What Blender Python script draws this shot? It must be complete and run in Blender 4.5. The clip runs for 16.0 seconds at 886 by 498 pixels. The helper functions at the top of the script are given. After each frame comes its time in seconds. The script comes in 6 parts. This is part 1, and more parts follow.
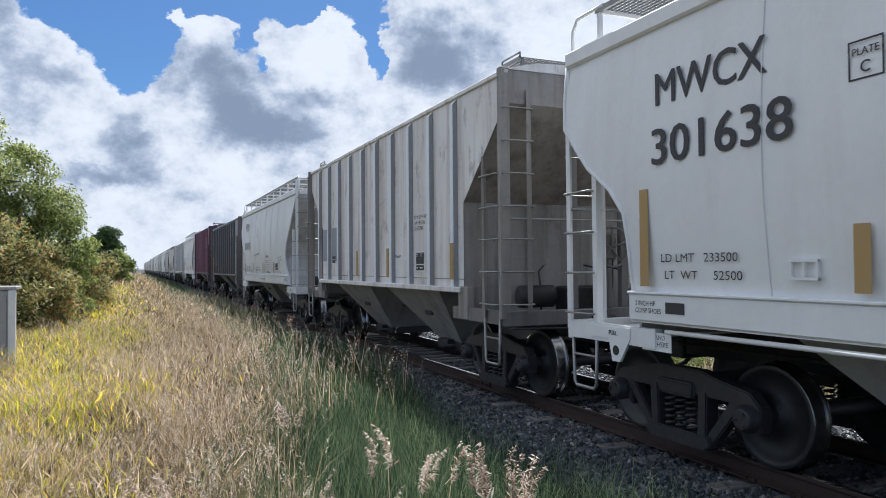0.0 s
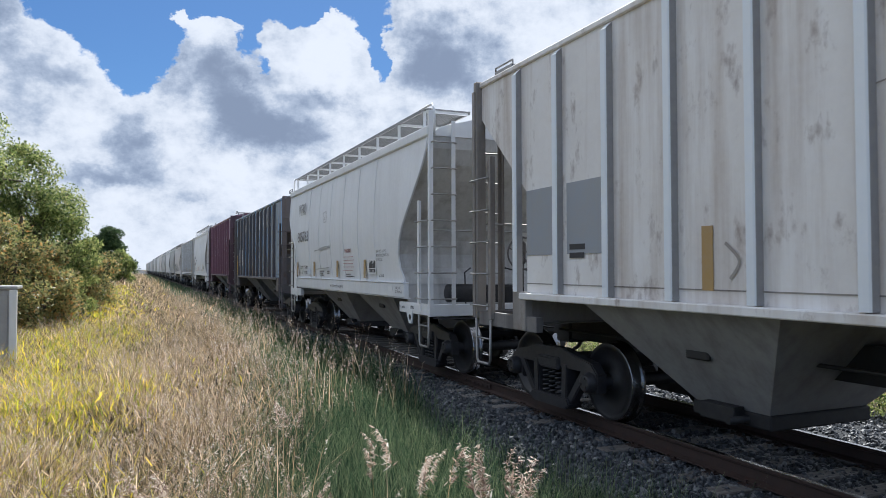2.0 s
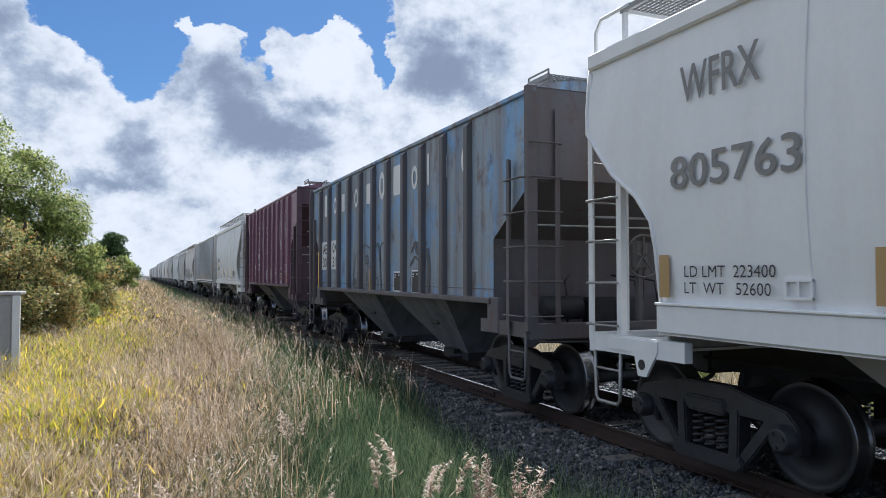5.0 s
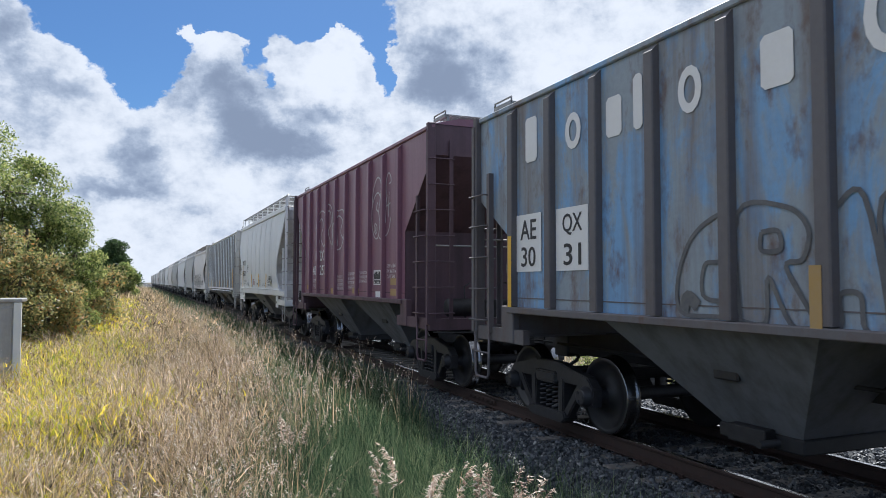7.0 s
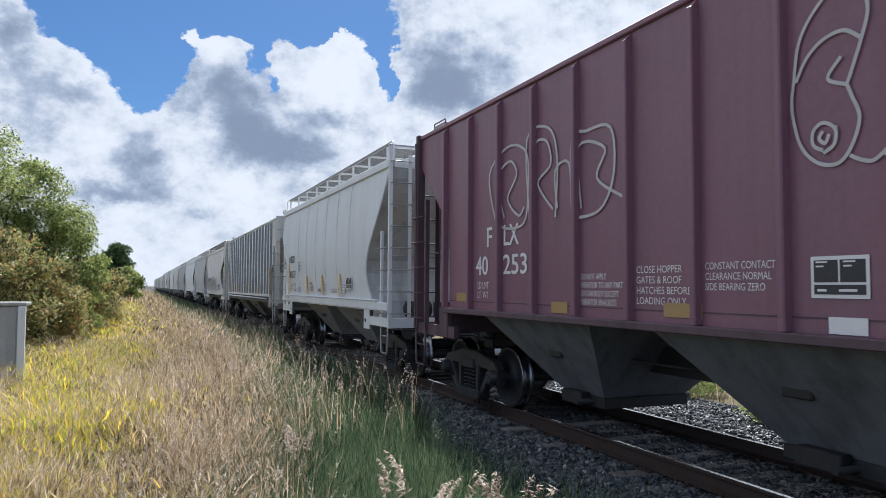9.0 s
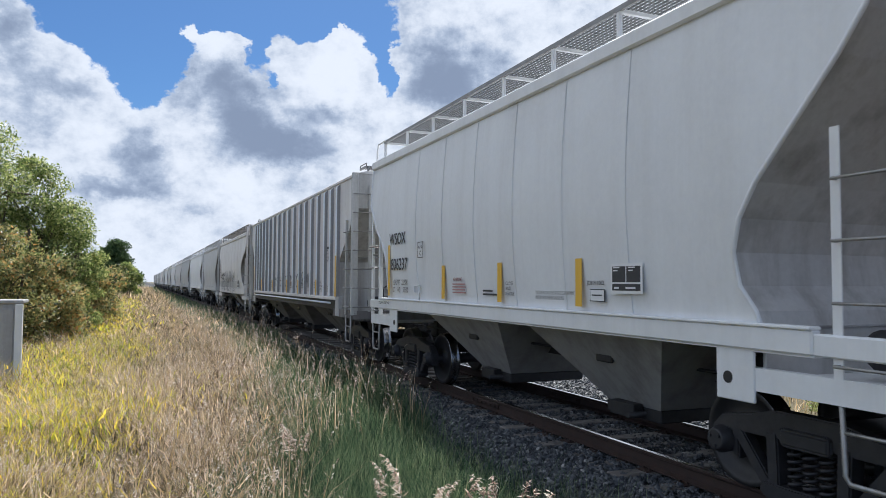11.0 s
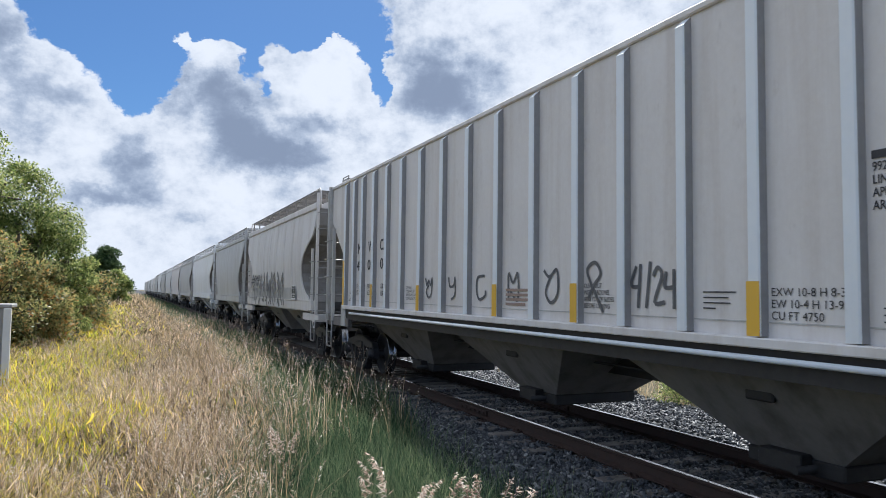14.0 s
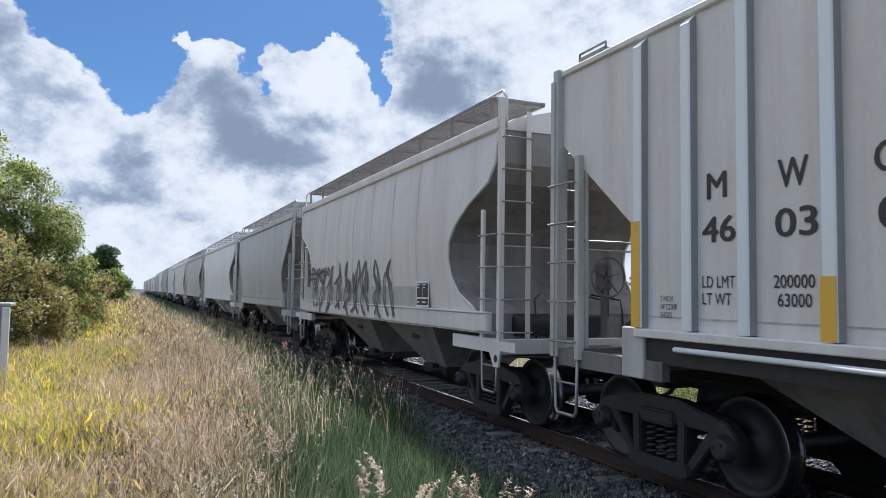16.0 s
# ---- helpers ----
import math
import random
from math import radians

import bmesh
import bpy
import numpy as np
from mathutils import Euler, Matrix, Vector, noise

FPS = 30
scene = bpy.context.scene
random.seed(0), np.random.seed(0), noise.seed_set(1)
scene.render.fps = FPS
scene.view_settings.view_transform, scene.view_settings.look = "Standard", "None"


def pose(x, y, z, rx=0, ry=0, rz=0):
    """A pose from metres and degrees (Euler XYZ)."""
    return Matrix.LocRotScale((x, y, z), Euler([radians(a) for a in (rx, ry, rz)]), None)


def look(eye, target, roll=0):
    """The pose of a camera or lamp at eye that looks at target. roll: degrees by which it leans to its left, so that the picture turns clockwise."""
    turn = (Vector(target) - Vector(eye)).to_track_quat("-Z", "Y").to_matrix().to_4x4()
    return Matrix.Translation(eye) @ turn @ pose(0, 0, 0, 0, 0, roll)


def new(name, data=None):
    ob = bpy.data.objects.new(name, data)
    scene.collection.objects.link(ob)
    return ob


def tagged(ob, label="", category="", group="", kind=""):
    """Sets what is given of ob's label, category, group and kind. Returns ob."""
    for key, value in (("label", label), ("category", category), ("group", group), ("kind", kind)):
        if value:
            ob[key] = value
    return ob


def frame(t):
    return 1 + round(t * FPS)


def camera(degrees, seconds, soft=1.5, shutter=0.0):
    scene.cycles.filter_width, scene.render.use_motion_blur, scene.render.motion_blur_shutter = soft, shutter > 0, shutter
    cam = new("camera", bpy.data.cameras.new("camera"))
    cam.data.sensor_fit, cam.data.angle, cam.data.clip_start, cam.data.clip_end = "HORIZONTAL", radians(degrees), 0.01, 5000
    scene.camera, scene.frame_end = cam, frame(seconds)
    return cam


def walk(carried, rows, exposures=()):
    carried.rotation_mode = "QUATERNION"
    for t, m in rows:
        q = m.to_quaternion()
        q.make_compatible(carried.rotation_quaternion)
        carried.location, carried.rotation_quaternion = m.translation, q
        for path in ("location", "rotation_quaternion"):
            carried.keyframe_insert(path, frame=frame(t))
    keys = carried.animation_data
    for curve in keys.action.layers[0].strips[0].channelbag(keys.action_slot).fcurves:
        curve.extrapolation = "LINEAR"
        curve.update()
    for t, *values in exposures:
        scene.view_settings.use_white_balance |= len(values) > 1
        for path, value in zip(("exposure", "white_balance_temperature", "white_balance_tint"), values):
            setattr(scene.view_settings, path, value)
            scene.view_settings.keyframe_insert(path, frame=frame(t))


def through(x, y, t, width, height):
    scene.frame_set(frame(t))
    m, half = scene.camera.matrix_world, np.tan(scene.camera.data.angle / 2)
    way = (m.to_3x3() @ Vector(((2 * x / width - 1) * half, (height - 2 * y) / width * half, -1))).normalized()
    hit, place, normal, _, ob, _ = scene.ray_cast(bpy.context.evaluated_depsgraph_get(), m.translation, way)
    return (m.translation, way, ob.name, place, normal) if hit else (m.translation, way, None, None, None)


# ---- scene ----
# The line: y runs along the track away from the eye, x to the right, z = 0 is the top of the rails.
TRACK = 5.98        # centre line of the track


def eye(x, y, z, turn, up, lean):
    """A camera pose: degrees turned to the right of the track, tilted up, leaning."""
    return pose(x, y, z, 90 + up, 0, -turn) @ pose(0, 0, 0, 0, 0, lean)


cam = camera(63.29, 16.0, soft=0.6, shutter=0.06)
walk(cam, [
    (0.0, eye(-0.004, -0.044, 1.801, 23.29, 1.37, -0.46)),
    (0.5, eye(0.016, -0.047, 1.796, 23.24, 1.45, -0.37)),
    (1.0, eye(0.018, -0.023, 1.780, 23.15, 1.55, -0.32)),
    (1.5, eye(-0.000, 0.002, 1.778, 23.17, 1.64, -0.19)),
    (2.0, eye(0.010, -0.037, 1.795, 23.15, 1.54, -0.15)),
    (2.5, eye(0.008, -0.017, 1.813, 23.13, 1.57, -0.14)),
    (3.0, eye(-0.003, -0.027, 1.806, 23.06, 1.67, -0.12)),
    (3.5, eye(-0.009, -0.016, 1.799, 23.00, 1.80, -0.05)),
    (4.0, eye(-0.006, -0.005, 1.792, 22.97, 1.88, -0.04)),
    (6.5, eye(0.002, -0.002, 1.808, 22.92, 2.51, 0.14)),
    (7.0, eye(0.000, -0.004, 1.804, 22.85, 2.66, 0.10)),
    (7.5, eye(0.003, 0.017, 1.782, 22.79, 2.85, 0.14)),
    (8.0, eye(-0.003, 0.032, 1.809, 22.73, 2.91, 0.19)),
    (8.5, eye(-0.014, 0.024, 1.808, 22.67, 2.98, 0.26)),
    (9.0, eye(-0.023, 0.026, 1.814, 22.64, 3.04, 0.32)),
    (11.5, eye(0.008, 0.059, 1.847, 22.73, 2.67, 0.30)),
    (12.0, eye(-0.019, 0.047, 1.807, 22.91, 2.97, 0.39)),
    (12.5, eye(-0.021, 0.018, 1.790, 23.08, 3.23, 0.58)),
    (13.0, eye(-0.015, 0.024, 1.776, 23.17, 3.37, 0.58)),
    (13.5, eye(-0.022, -0.003, 1.811, 23.30, 3.39, 0.63)),
    (14.0, eye(0.010, -0.003, 1.800, 23.34, 3.49, 0.73)),
    (14.5, eye(0.012, -0.008, 1.797, 23.41, 3.58, 0.80)),
    (15.0, eye(0.022, -0.006, 1.825, 23.40, 3.46, 0.87)),
    (15.5, eye(0.022, 0.001, 1.828, 23.40, 3.45, 0.93)),
    (16.0, eye(0.009, -0.009, 1.798, 23.43, 3.48, 0.84)),
], [(0, 0.42, 5850, 10), (16, 0.42, 5850, 10)])
# how far the train has rolled, in metres
ROLLED = [(0.0, 0.00), (0.5, 2.59), (1.0, 5.21), (1.5, 7.84), (2.0, 10.41), (2.5, 13.03), (3.0, 15.65), (3.5, 18.29), (4.0, 20.92), (6.5, 34.14), (7.0, 36.78), (7.5, 39.41), (8.0, 42.03), (8.5, 44.65), (9.0, 47.26), (11.5, 60.22), (12.0, 62.78), (12.5, 65.31), (13.0, 67.87), (13.5, 70.43), (14.0, 73.04), (14.5, 75.65), (15.0, 78.24), (15.5, 80.80), (16.0, 83.34)]

# ---- light ----
SUN_TURN, SUN_UP = 20.0, 52.0
sun_way = Vector((math.sin(radians(SUN_TURN)) * math.cos(radians(SUN_UP)),
                  math.cos(radians(SUN_TURN)) * math.cos(radians(SUN_UP)), math.sin(radians(SUN_UP))))
sun_data = bpy.data.lights.new("sun", "SUN")
sun_data.energy, sun_data.angle, sun_data.color = 5.0, radians(0.6), (1.0, 0.94, 0.84)
sun = new("sun", sun_data)
sun.matrix_world = look((0, 0, 60), Vector((0, 0, 60)) - sun_way)


class Nodes:
    """Small helper that wires node trees."""

    def __init__(self, tree):
        self.t = tree

    def add(self, kind, values=(), **props):
        n = self.t.nodes.new(kind)
        for k, v in props.items():
            setattr(n, k, v)
        for k, v in dict(values).items():
            if isinstance(v, bpy.types.NodeSocket):
                self.t.links.new(v, n.inputs[k])
            else:
                n.inputs[k].default_value = v
        return n

    def math(self, op, a, b=0.0, c=0.0):
        return self.add("ShaderNodeMath", {0: a, 1: b, 2: c}, operation=op).outputs[0]

    def mix(self, f, a, b, blend="MIX"):
        n = self.add("ShaderNodeMix", {0: f, 6: a, 7: b}, data_type="RGBA", blend_type=blend)
        return n.outputs[2]

    def ramp(self, f, stops):
        n = self.add("ShaderNodeValToRGB", {0: f})
        e = n.color_ramp.elements
        while len(e) < len(stops):
            e.new(0.5)
        for el, (at, col) in zip(e, stops):
            el.position, el.color = at, (*col, 1) if len(col) == 3 else col
        return n.outputs[0]

    def noise(self, vec, scale, detail=4, rough=0.55, distort=0.0):
        n = self.add("ShaderNodeTexNoise", {"Vector": vec, "Scale": scale, "Detail": detail, "Roughness": rough,
                                            "Distortion": distort})
        return n.outputs[0]

    def stretch(self, vec, x, y, z):
        return self.add("ShaderNodeVectorMath", {0: vec, 1: (x, y, z)}, operation="MULTIPLY").outputs[0]


def build_sky():
    world = bpy.data.worlds.new("sky")
    scene.world = world
    world.use_nodes = True
    world.node_tree.nodes.clear()
    k = Nodes(world.node_tree)
    way = k.add("ShaderNodeTexCoord").outputs["Generated"]
    sky = k.add("ShaderNodeTexSky", sky_type="NISHITA", sun_disc=False, sun_elevation=radians(SUN_UP),
                sun_rotation=radians(SUN_TURN), air_density=1.0, dust_density=0.6, ozone_density=2.5)
    s = k.add("ShaderNodeSeparateXYZ", {0: way}).outputs
    az = k.math("MULTIPLY", k.math("ARCTAN2", s[0], s[1]), 57.2958)
    el = k.math("MULTIPLY", k.math("ARCSINE", s[2]), 57.2958)
    # ragged edges: the bearings are shaken by noise of two sizes
    flat = k.add("ShaderNodeCombineXYZ", {0: az, 1: k.math("MULTIPLY", el, 1.25), 2: 0.0}).outputs[0]
    n1 = k.add("ShaderNodeTexNoise", {"Vector": flat, "Scale": 0.36, "Detail": 10.0, "Roughness": 0.64}).outputs[1]
    d = k.add("ShaderNodeSeparateColor", {0: n1}).outputs
    az2 = k.math("ADD", az, k.math("MULTIPLY", k.math("SUBTRACT", d[0], 0.5), 4.2))
    el2 = k.math("ADD", el, k.math("MULTIPLY", k.math("SUBTRACT", d[1], 0.5), 3.8))

    def blobs(rows):
        total = None
        for a, e, ra, re, w in rows:
            x = k.math("DIVIDE", k.math("SUBTRACT", az2, a), ra)
            y = k.math("DIVIDE", k.math("SUBTRACT", el2, e), re)
            q = k.math("ADD", k.math("MULTIPLY", x, x), k.math("MULTIPLY", y, y))
            v = k.math("MULTIPLY", k.math("POWER", 2.718, k.math("MULTIPLY", q, -1.0)), w)
            total = v if total is None else k.math("ADD", total, v)
        return total

    # open blue between the clouds, and the grey undersides of the thick ones
    blue = blobs(BLUE)
    grey = blobs(GREY)
    big = k.noise(flat, 0.045, 5, 0.6)
    fine = k.noise(flat, 0.34, 9, 0.70)
    soft = k.noise(flat, 0.17, 8, 0.58)
    cover = k.math("ADD", 0.95, k.math("MULTIPLY", k.math("SUBTRACT", big, 0.5), 0.6))
    cover = k.math("ADD", cover, k.math("MULTIPLY", k.math("SUBTRACT", fine, 0.5), 0.95))
    cover = k.math("SUBTRACT", cover, blue)
    cover = k.add("ShaderNodeMapRange", {0: cover, 1: 0.27, 2: 0.52}, interpolation_type="SMOOTHSTEP").outputs[0]
    shade = k.math("ADD", grey, k.math("MULTIPLY", k.math("SUBTRACT", soft, 0.56), 1.9))
    shade = k.math("ADD", shade, k.math("MULTIPLY", k.math("SUBTRACT", fine, 0.5), 1.0))
    shade = k.add("ShaderNodeMapRange", {0: shade, 1: -0.42, 2: 1.05}, interpolation_type="SMOOTHSTEP").outputs[0]
    cloud = k.ramp(shade, [(0.0, (0.97, 0.98, 1.0)), (0.22, (0.80, 0.83, 0.88)), (0.5, (0.54, 0.60, 0.70)), (0.8, (0.37, 0.43, 0.54)), (1.0, (0.30, 0.355, 0.46))])
    cloud10 = k.mix(1.0, cloud, (CLOUD_GAIN, CLOUD_GAIN, CLOUD_GAIN, 1), "MULTIPLY")
    deep = k.mix(1.0, sky.outputs[0], SKY_TINT, "MULTIPLY")
    both = k.mix(cover, deep, cloud10)
    # the whole sky is brightest round the sun and dimmer on the far side
    near_sun = k.add("ShaderNodeVectorMath", {0: way, 1: tuple(sun_way)}, operation="DOT_PRODUCT").outputs["Value"]
    glow = k.add("ShaderNodeMapRange", {0: near_sun, 1: -0.5, 2: 0.75, 3: 0.0, 4: 1.0}, interpolation_type="SMOOTHSTEP").outputs[0]
    both = k.mix(1.0, both, k.mix(glow, (0.40, 0.53, 0.74, 1), (1, 1, 1, 1)), "MULTIPLY")
    # below the horizon the ground's own tone
    below = k.add("ShaderNodeMapRange", {0: s[2], 1: -0.02, 2: 0.0}).outputs[0]
    both = k.mix(below, (0.9, 0.9, 0.6, 1), both)
    bg = k.add("ShaderNodeBackground", {0: both, 1: 0.1})
    out = k.add("ShaderNodeOutputWorld")
    k.t.links.new(bg.outputs[0], out.inputs[0])


CLOUD_GAIN = 6.8
SKY_TINT = (0.34, 0.48, 0.62, 1)
# bearing, height, spread across, spread up (degrees), weight
BLUE = [(-5.3, 18.8, 2.55, 1.7, 1.4), (-2.3, 17.1, 2.72, 2.11, 1.4), (-0.0, 14.7, 1.97, 2.11, 1.4), (1.2, 17.2, 2.04, 2.11, 1.2), (4.5, 20.3, 4.07, 1.36, 1.5), (9.6, 20.6, 4.41, 1.63, 1.5),
        (14.9, 20.6, 3.23, 1.7, 1.4), (17.6, 18.5, 1.09, 1.87, 1.1), (18.2, 15.9, 0.88, 1.36, 1.0), (8.0, 17.4, 1.15, 1.53, 1.0), (9.1, 15.2, 0.54, 1.15, 0.8), (2.8, 22.6, 14.26, 2.38, 1.3),
        (3.9, 18.3, 1.7, 0.48, -0.6), (6.0, 17.6, 0.61, 0.75, -0.5), (0.3, 20.1, 0.88, 0.41, -0.5), (14.2, 18.8, 0.95, 0.81, -0.6), (12.8, 21.4, 0.77, 0.34, -0.45), (15.9, 20.5, 0.66, 0.48, -0.45)]
GREY = [(4.9, 14.9, 2.72, 1.97, 1.05), (9.0, 10.8, 3.74, 1.87, 1.05), (7.0, 12.8, 1.77, 1.22, 0.7), (23.5, 16.3, 3.4, 2.65, 1.25), (-0.3, 9.4, 1.97, 1.7, 0.85), (-2.1, 6.9, 3.74, 0.81, 0.75),
        (-8.7, 16.6, 1.15, 2.04, 0.6), (-4.9, 13.6, 1.49, 1.02, 0.35), (13.7, 12.9, 2.04, 0.81, 0.5), (-6.8, 13.5, 2.38, 1.36, 0.35), (4.4, 5.7, 2.72, 0.48, 0.25), (12.5, 10.8, 2.38, 1.02, 0.5),
        (-7.6, 10.4, 2.04, 1.02, 0.3)]
build_sky()


# ---- materials ----
def material(name, rough=0.6, metal=0.0):
    m = bpy.data.materials.new(name)
    m.use_nodes = True
    k = Nodes(m.node_tree)
    b = m.node_tree.nodes["Principled BSDF"]
    b.inputs["Roughness"].default_value, b.inputs["Metallic"].default_value = rough, metal
    return m, k, b


def link(k, a, b):
    k.t.links.new(a, b)


def bump(k, b, height, strength, distance=0.01):
    n = k.add("ShaderNodeBump", {"Strength": strength, "Distance": distance, "Height": height})
    link(k, n.outputs[0], b.inputs["Normal"])


def paint(name, colour, dirt, streak=0.5, rust=0.0, rough=0.5, patches=None, patch_amount=0.0):
    """Weathered vehicle paint: fine grain, vertical grime streaks, and rust where it has any."""
    m, k, b = material(name, rough)
    v = k.add("ShaderNodeTexCoord").outputs["Object"]
    runs = k.noise(k.stretch(v, 3.0, 3.4, 0.22), 1.0, 5, 0.6)
    broad = k.noise(v, 0.7, 4, 0.6)
    grain = k.noise(v, 14.0, 5, 0.7)
    c = k.mix(k.math("MULTIPLY", k.ramp(broad, [(0.35, (0, 0, 0)), (0.75, (1, 1, 1))]), 0.3), (*colour, 1), (*dirt, 1))
    if patches:
        pn = k.noise(k.stretch(v, 1, 1.0, 0.45), 1.5, 7, 0.72, 0.6)
        pf = k.ramp(pn, [(0.60 - 0.2 * patch_amount, (0, 0, 0)), (0.70 - 0.2 * patch_amount, (1, 1, 1))])
        c = k.mix(k.math("MULTIPLY", pf, 0.85), c, (*patches, 1))
    f = k.ramp(runs, [(0.46, (0, 0, 0)), (0.74, (1, 1, 1))])
    c = k.mix(k.math("MULTIPLY", f, streak), c, (*dirt, 1))
    if rust:
        spots = k.noise(k.stretch(v, 2.2, 2.2, 1.1), 1.6, 8, 0.7)
        rf = k.ramp(spots, [(0.63 - 0.1 * rust, (0, 0, 0)), (0.72, (1, 1, 1))])
        c = k.mix(k.math("MULTIPLY", rf, min(1, rust)), c, (0.12, 0.055, 0.03, 1))
    c = k.mix(0.14, c, k.ramp(grain, [(0.3, (0.25, 0.25, 0.25)), (0.7, (0.8, 0.8, 0.8))]), "OVERLAY")
    link(k, c, b.inputs["Base Color"])
    b.inputs["Specular IOR Level"].default_value = 0.45
    r = k.math("ADD", rough - 0.12, k.math("MULTIPLY", runs, 0.3))
    link(k, r, b.inputs["Roughness"])
    bump(k, b, k.math("ADD", k.math("MULTIPLY", grain, 0.3), broad), 0.12, 0.02)
    return m


def rough_metal(name, colour, second, rough=0.65, metal=0.0, scale=9.0):
    m, k, b = material(name, rough, metal)
    v = k.add("ShaderNodeTexCoord").outputs["Object"]
    n = k.noise(v, scale, 7, 0.7)
    n2 = k.noise(v, scale * 0.2, 4, 0.6)
    c = k.mix(k.ramp(n, [(0.35, (0, 0, 0)), (0.7, (1, 1, 1))]), (*colour, 1), (*second, 1))
    c = k.mix(k.math("MULTIPLY", n2, 0.5), c, (*[a * 0.5 for a in colour], 1))
    link(k, c, b.inputs["Base Color"])
    bump(k, b, n, 0.3, 0.01)
    return m


def plain(name, colour, rough=0.6, worn=0.25):
    """Stencil paint and decals, a little worn."""
    m, k, b = material(name, rough)
    v = k.add("ShaderNodeTexCoord").outputs["Object"]
    n = k.noise(v, 18.0, 6, 0.75)
    n2 = k.noise(v, 3.0, 4, 0.6)
    c = k.mix(k.math("MULTIPLY", k.math("MULTIPLY", n, n2), worn * 3), (*colour, 1), (0.34, 0.33, 0.31, 1))
    link(k, c, b.inputs["Base Color"])
    return m


M_WHITE = paint("white_car_paint", (0.80, 0.81, 0.82), (0.54, 0.53, 0.51), 0.25, 0.0, 0.42)
M_PALE = paint("pale_grey_car_paint", (0.77, 0.785, 0.80), (0.55, 0.54, 0.53), 0.25, 0.04, 0.48)
M_GREY = paint("grey_weathered_paint", (0.82, 0.81, 0.80), (0.42, 0.345, 0.29), 0.75, 0.65, 0.55)
M_TAN = paint("warm_grey_weathered_paint", (0.74, 0.72, 0.71), (0.52, 0.465, 0.42), 0.55, 0.15, 0.55)
M_DULL = paint("dull_grey_car_paint", (0.50, 0.51, 0.52), (0.34, 0.32, 0.30), 0.5, 0.1, 0.5)
M_RIB = paint("pale_blue_grey_rib_paint", (0.80, 0.85, 0.90), (0.56, 0.54, 0.53), 0.3, 0.12, 0.5)
# rib flank colour holds both grime and the shade beside each rib
M_RIB_FLANK = paint("grimy_shaded_rib_flank_paint", (0.34, 0.34, 0.345), (0.16, 0.14, 0.13), 0.7, 0.2, 0.6)
M_BLUE = paint("faded_blue_paint", (0.20, 0.39, 0.65), (0.17, 0.13, 0.11), 0.95, 0.9, 0.55, (0.30, 0.33, 0.35), 0.95)
M_BLUE_RIB = paint("dull_brown_rib_paint", (0.13, 0.125, 0.135), (0.12, 0.08, 0.065), 0.6, 0.6, 0.6)
M_MAROON = paint("maroon_paint", (0.245, 0.12, 0.165), (0.165, 0.09, 0.115), 0.45, 0.0, 0.42)
# end paints: grime plus the recessed ends' shade, both put into darker colours
M_MAROON_END = paint("grimy_shaded_maroon_end_paint", (0.115, 0.068, 0.085), (0.05, 0.036, 0.042), 0.8, 0.1, 0.6)
M_END = paint("grimy_shaded_end_paint", (0.32, 0.30, 0.28), (0.10, 0.08, 0.068), 0.95, 0.55, 0.62)
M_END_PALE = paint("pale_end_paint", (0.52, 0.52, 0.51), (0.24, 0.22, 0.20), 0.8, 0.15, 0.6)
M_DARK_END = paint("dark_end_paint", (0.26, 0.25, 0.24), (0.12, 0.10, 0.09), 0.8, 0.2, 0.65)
# bay paints: soot, and the shade under the body put into the colour
M_BAY_DARK = paint("sooty_shaded_bay_paint", (0.19, 0.20, 0.22), (0.07, 0.066, 0.068), 0.8, 0.15, 0.6)
M_BAY_GREY = paint("shaded_grey_bay_paint", (0.34, 0.335, 0.33), (0.15, 0.14, 0.135), 0.7, 0.15, 0.6)
M_GRIME = paint("grimy_platform_paint", (0.20, 0.19, 0.185), (0.07, 0.06, 0.06), 0.8, 0.3, 0.65)
M_BLACKISH = rough_metal("grimy_black_steel", (0.018, 0.018, 0.021), (0.038, 0.036, 0.036), 0.6)
M_TRUCK = rough_metal("cast_steel_brown_dust", (0.024, 0.024, 0.029), (0.052, 0.050, 0.053), 0.52)
M_WHEEL = rough_metal("wheel_plate_steel", (0.018, 0.018, 0.021), (0.036, 0.034, 0.035), 0.5)
M_TREAD = rough_metal("polished_tread_steel", (0.36, 0.36, 0.37), (0.24, 0.24, 0.25), 0.22, 1.0, 30)
M_RAIL = rough_metal("rusty_rail_steel", (0.055, 0.028, 0.021), (0.030, 0.021, 0.018), 0.7)
M_RAILTOP = rough_metal("polished_rail_head", (0.70, 0.70, 0.71), (0.6, 0.59, 0.58), 0.12, 1.0, 30)
M_RUNG = rough_metal("galvanised_rung_steel", (0.42, 0.42, 0.41), (0.30, 0.28, 0.26), 0.45, 0.6)
M_GRATE = rough_metal("galvanised_grating", (0.34, 0.34, 0.34), (0.22, 0.21, 0.20), 0.5, 0.5)
M_INK = plain("black_stencil", (0.022, 0.022, 0.028), 0.55, 0.06)
M_INK_WHITE = plain("white_stencil", (0.82, 0.82, 0.82), 0.6, 0.12)
M_INK_RED = plain("red_stencil", (0.50, 0.13, 0.14), 0.6, 0.6)
M_YELLOW = plain("yellow_reflective_strip", (0.80, 0.47, 0.03), 0.4, 0.1)
M_OCHRE = plain("dull_ochre_strip", (0.42, 0.25, 0.06), 0.5, 0.25)
M_SPRAY_BLACK = plain("dark_spray_paint", (0.05, 0.055, 0.07), 0.6, 0.3)
M_SPRAY_WHITE = plain("white_spray_paint", (0.62, 0.60, 0.62), 0.6, 0.4)


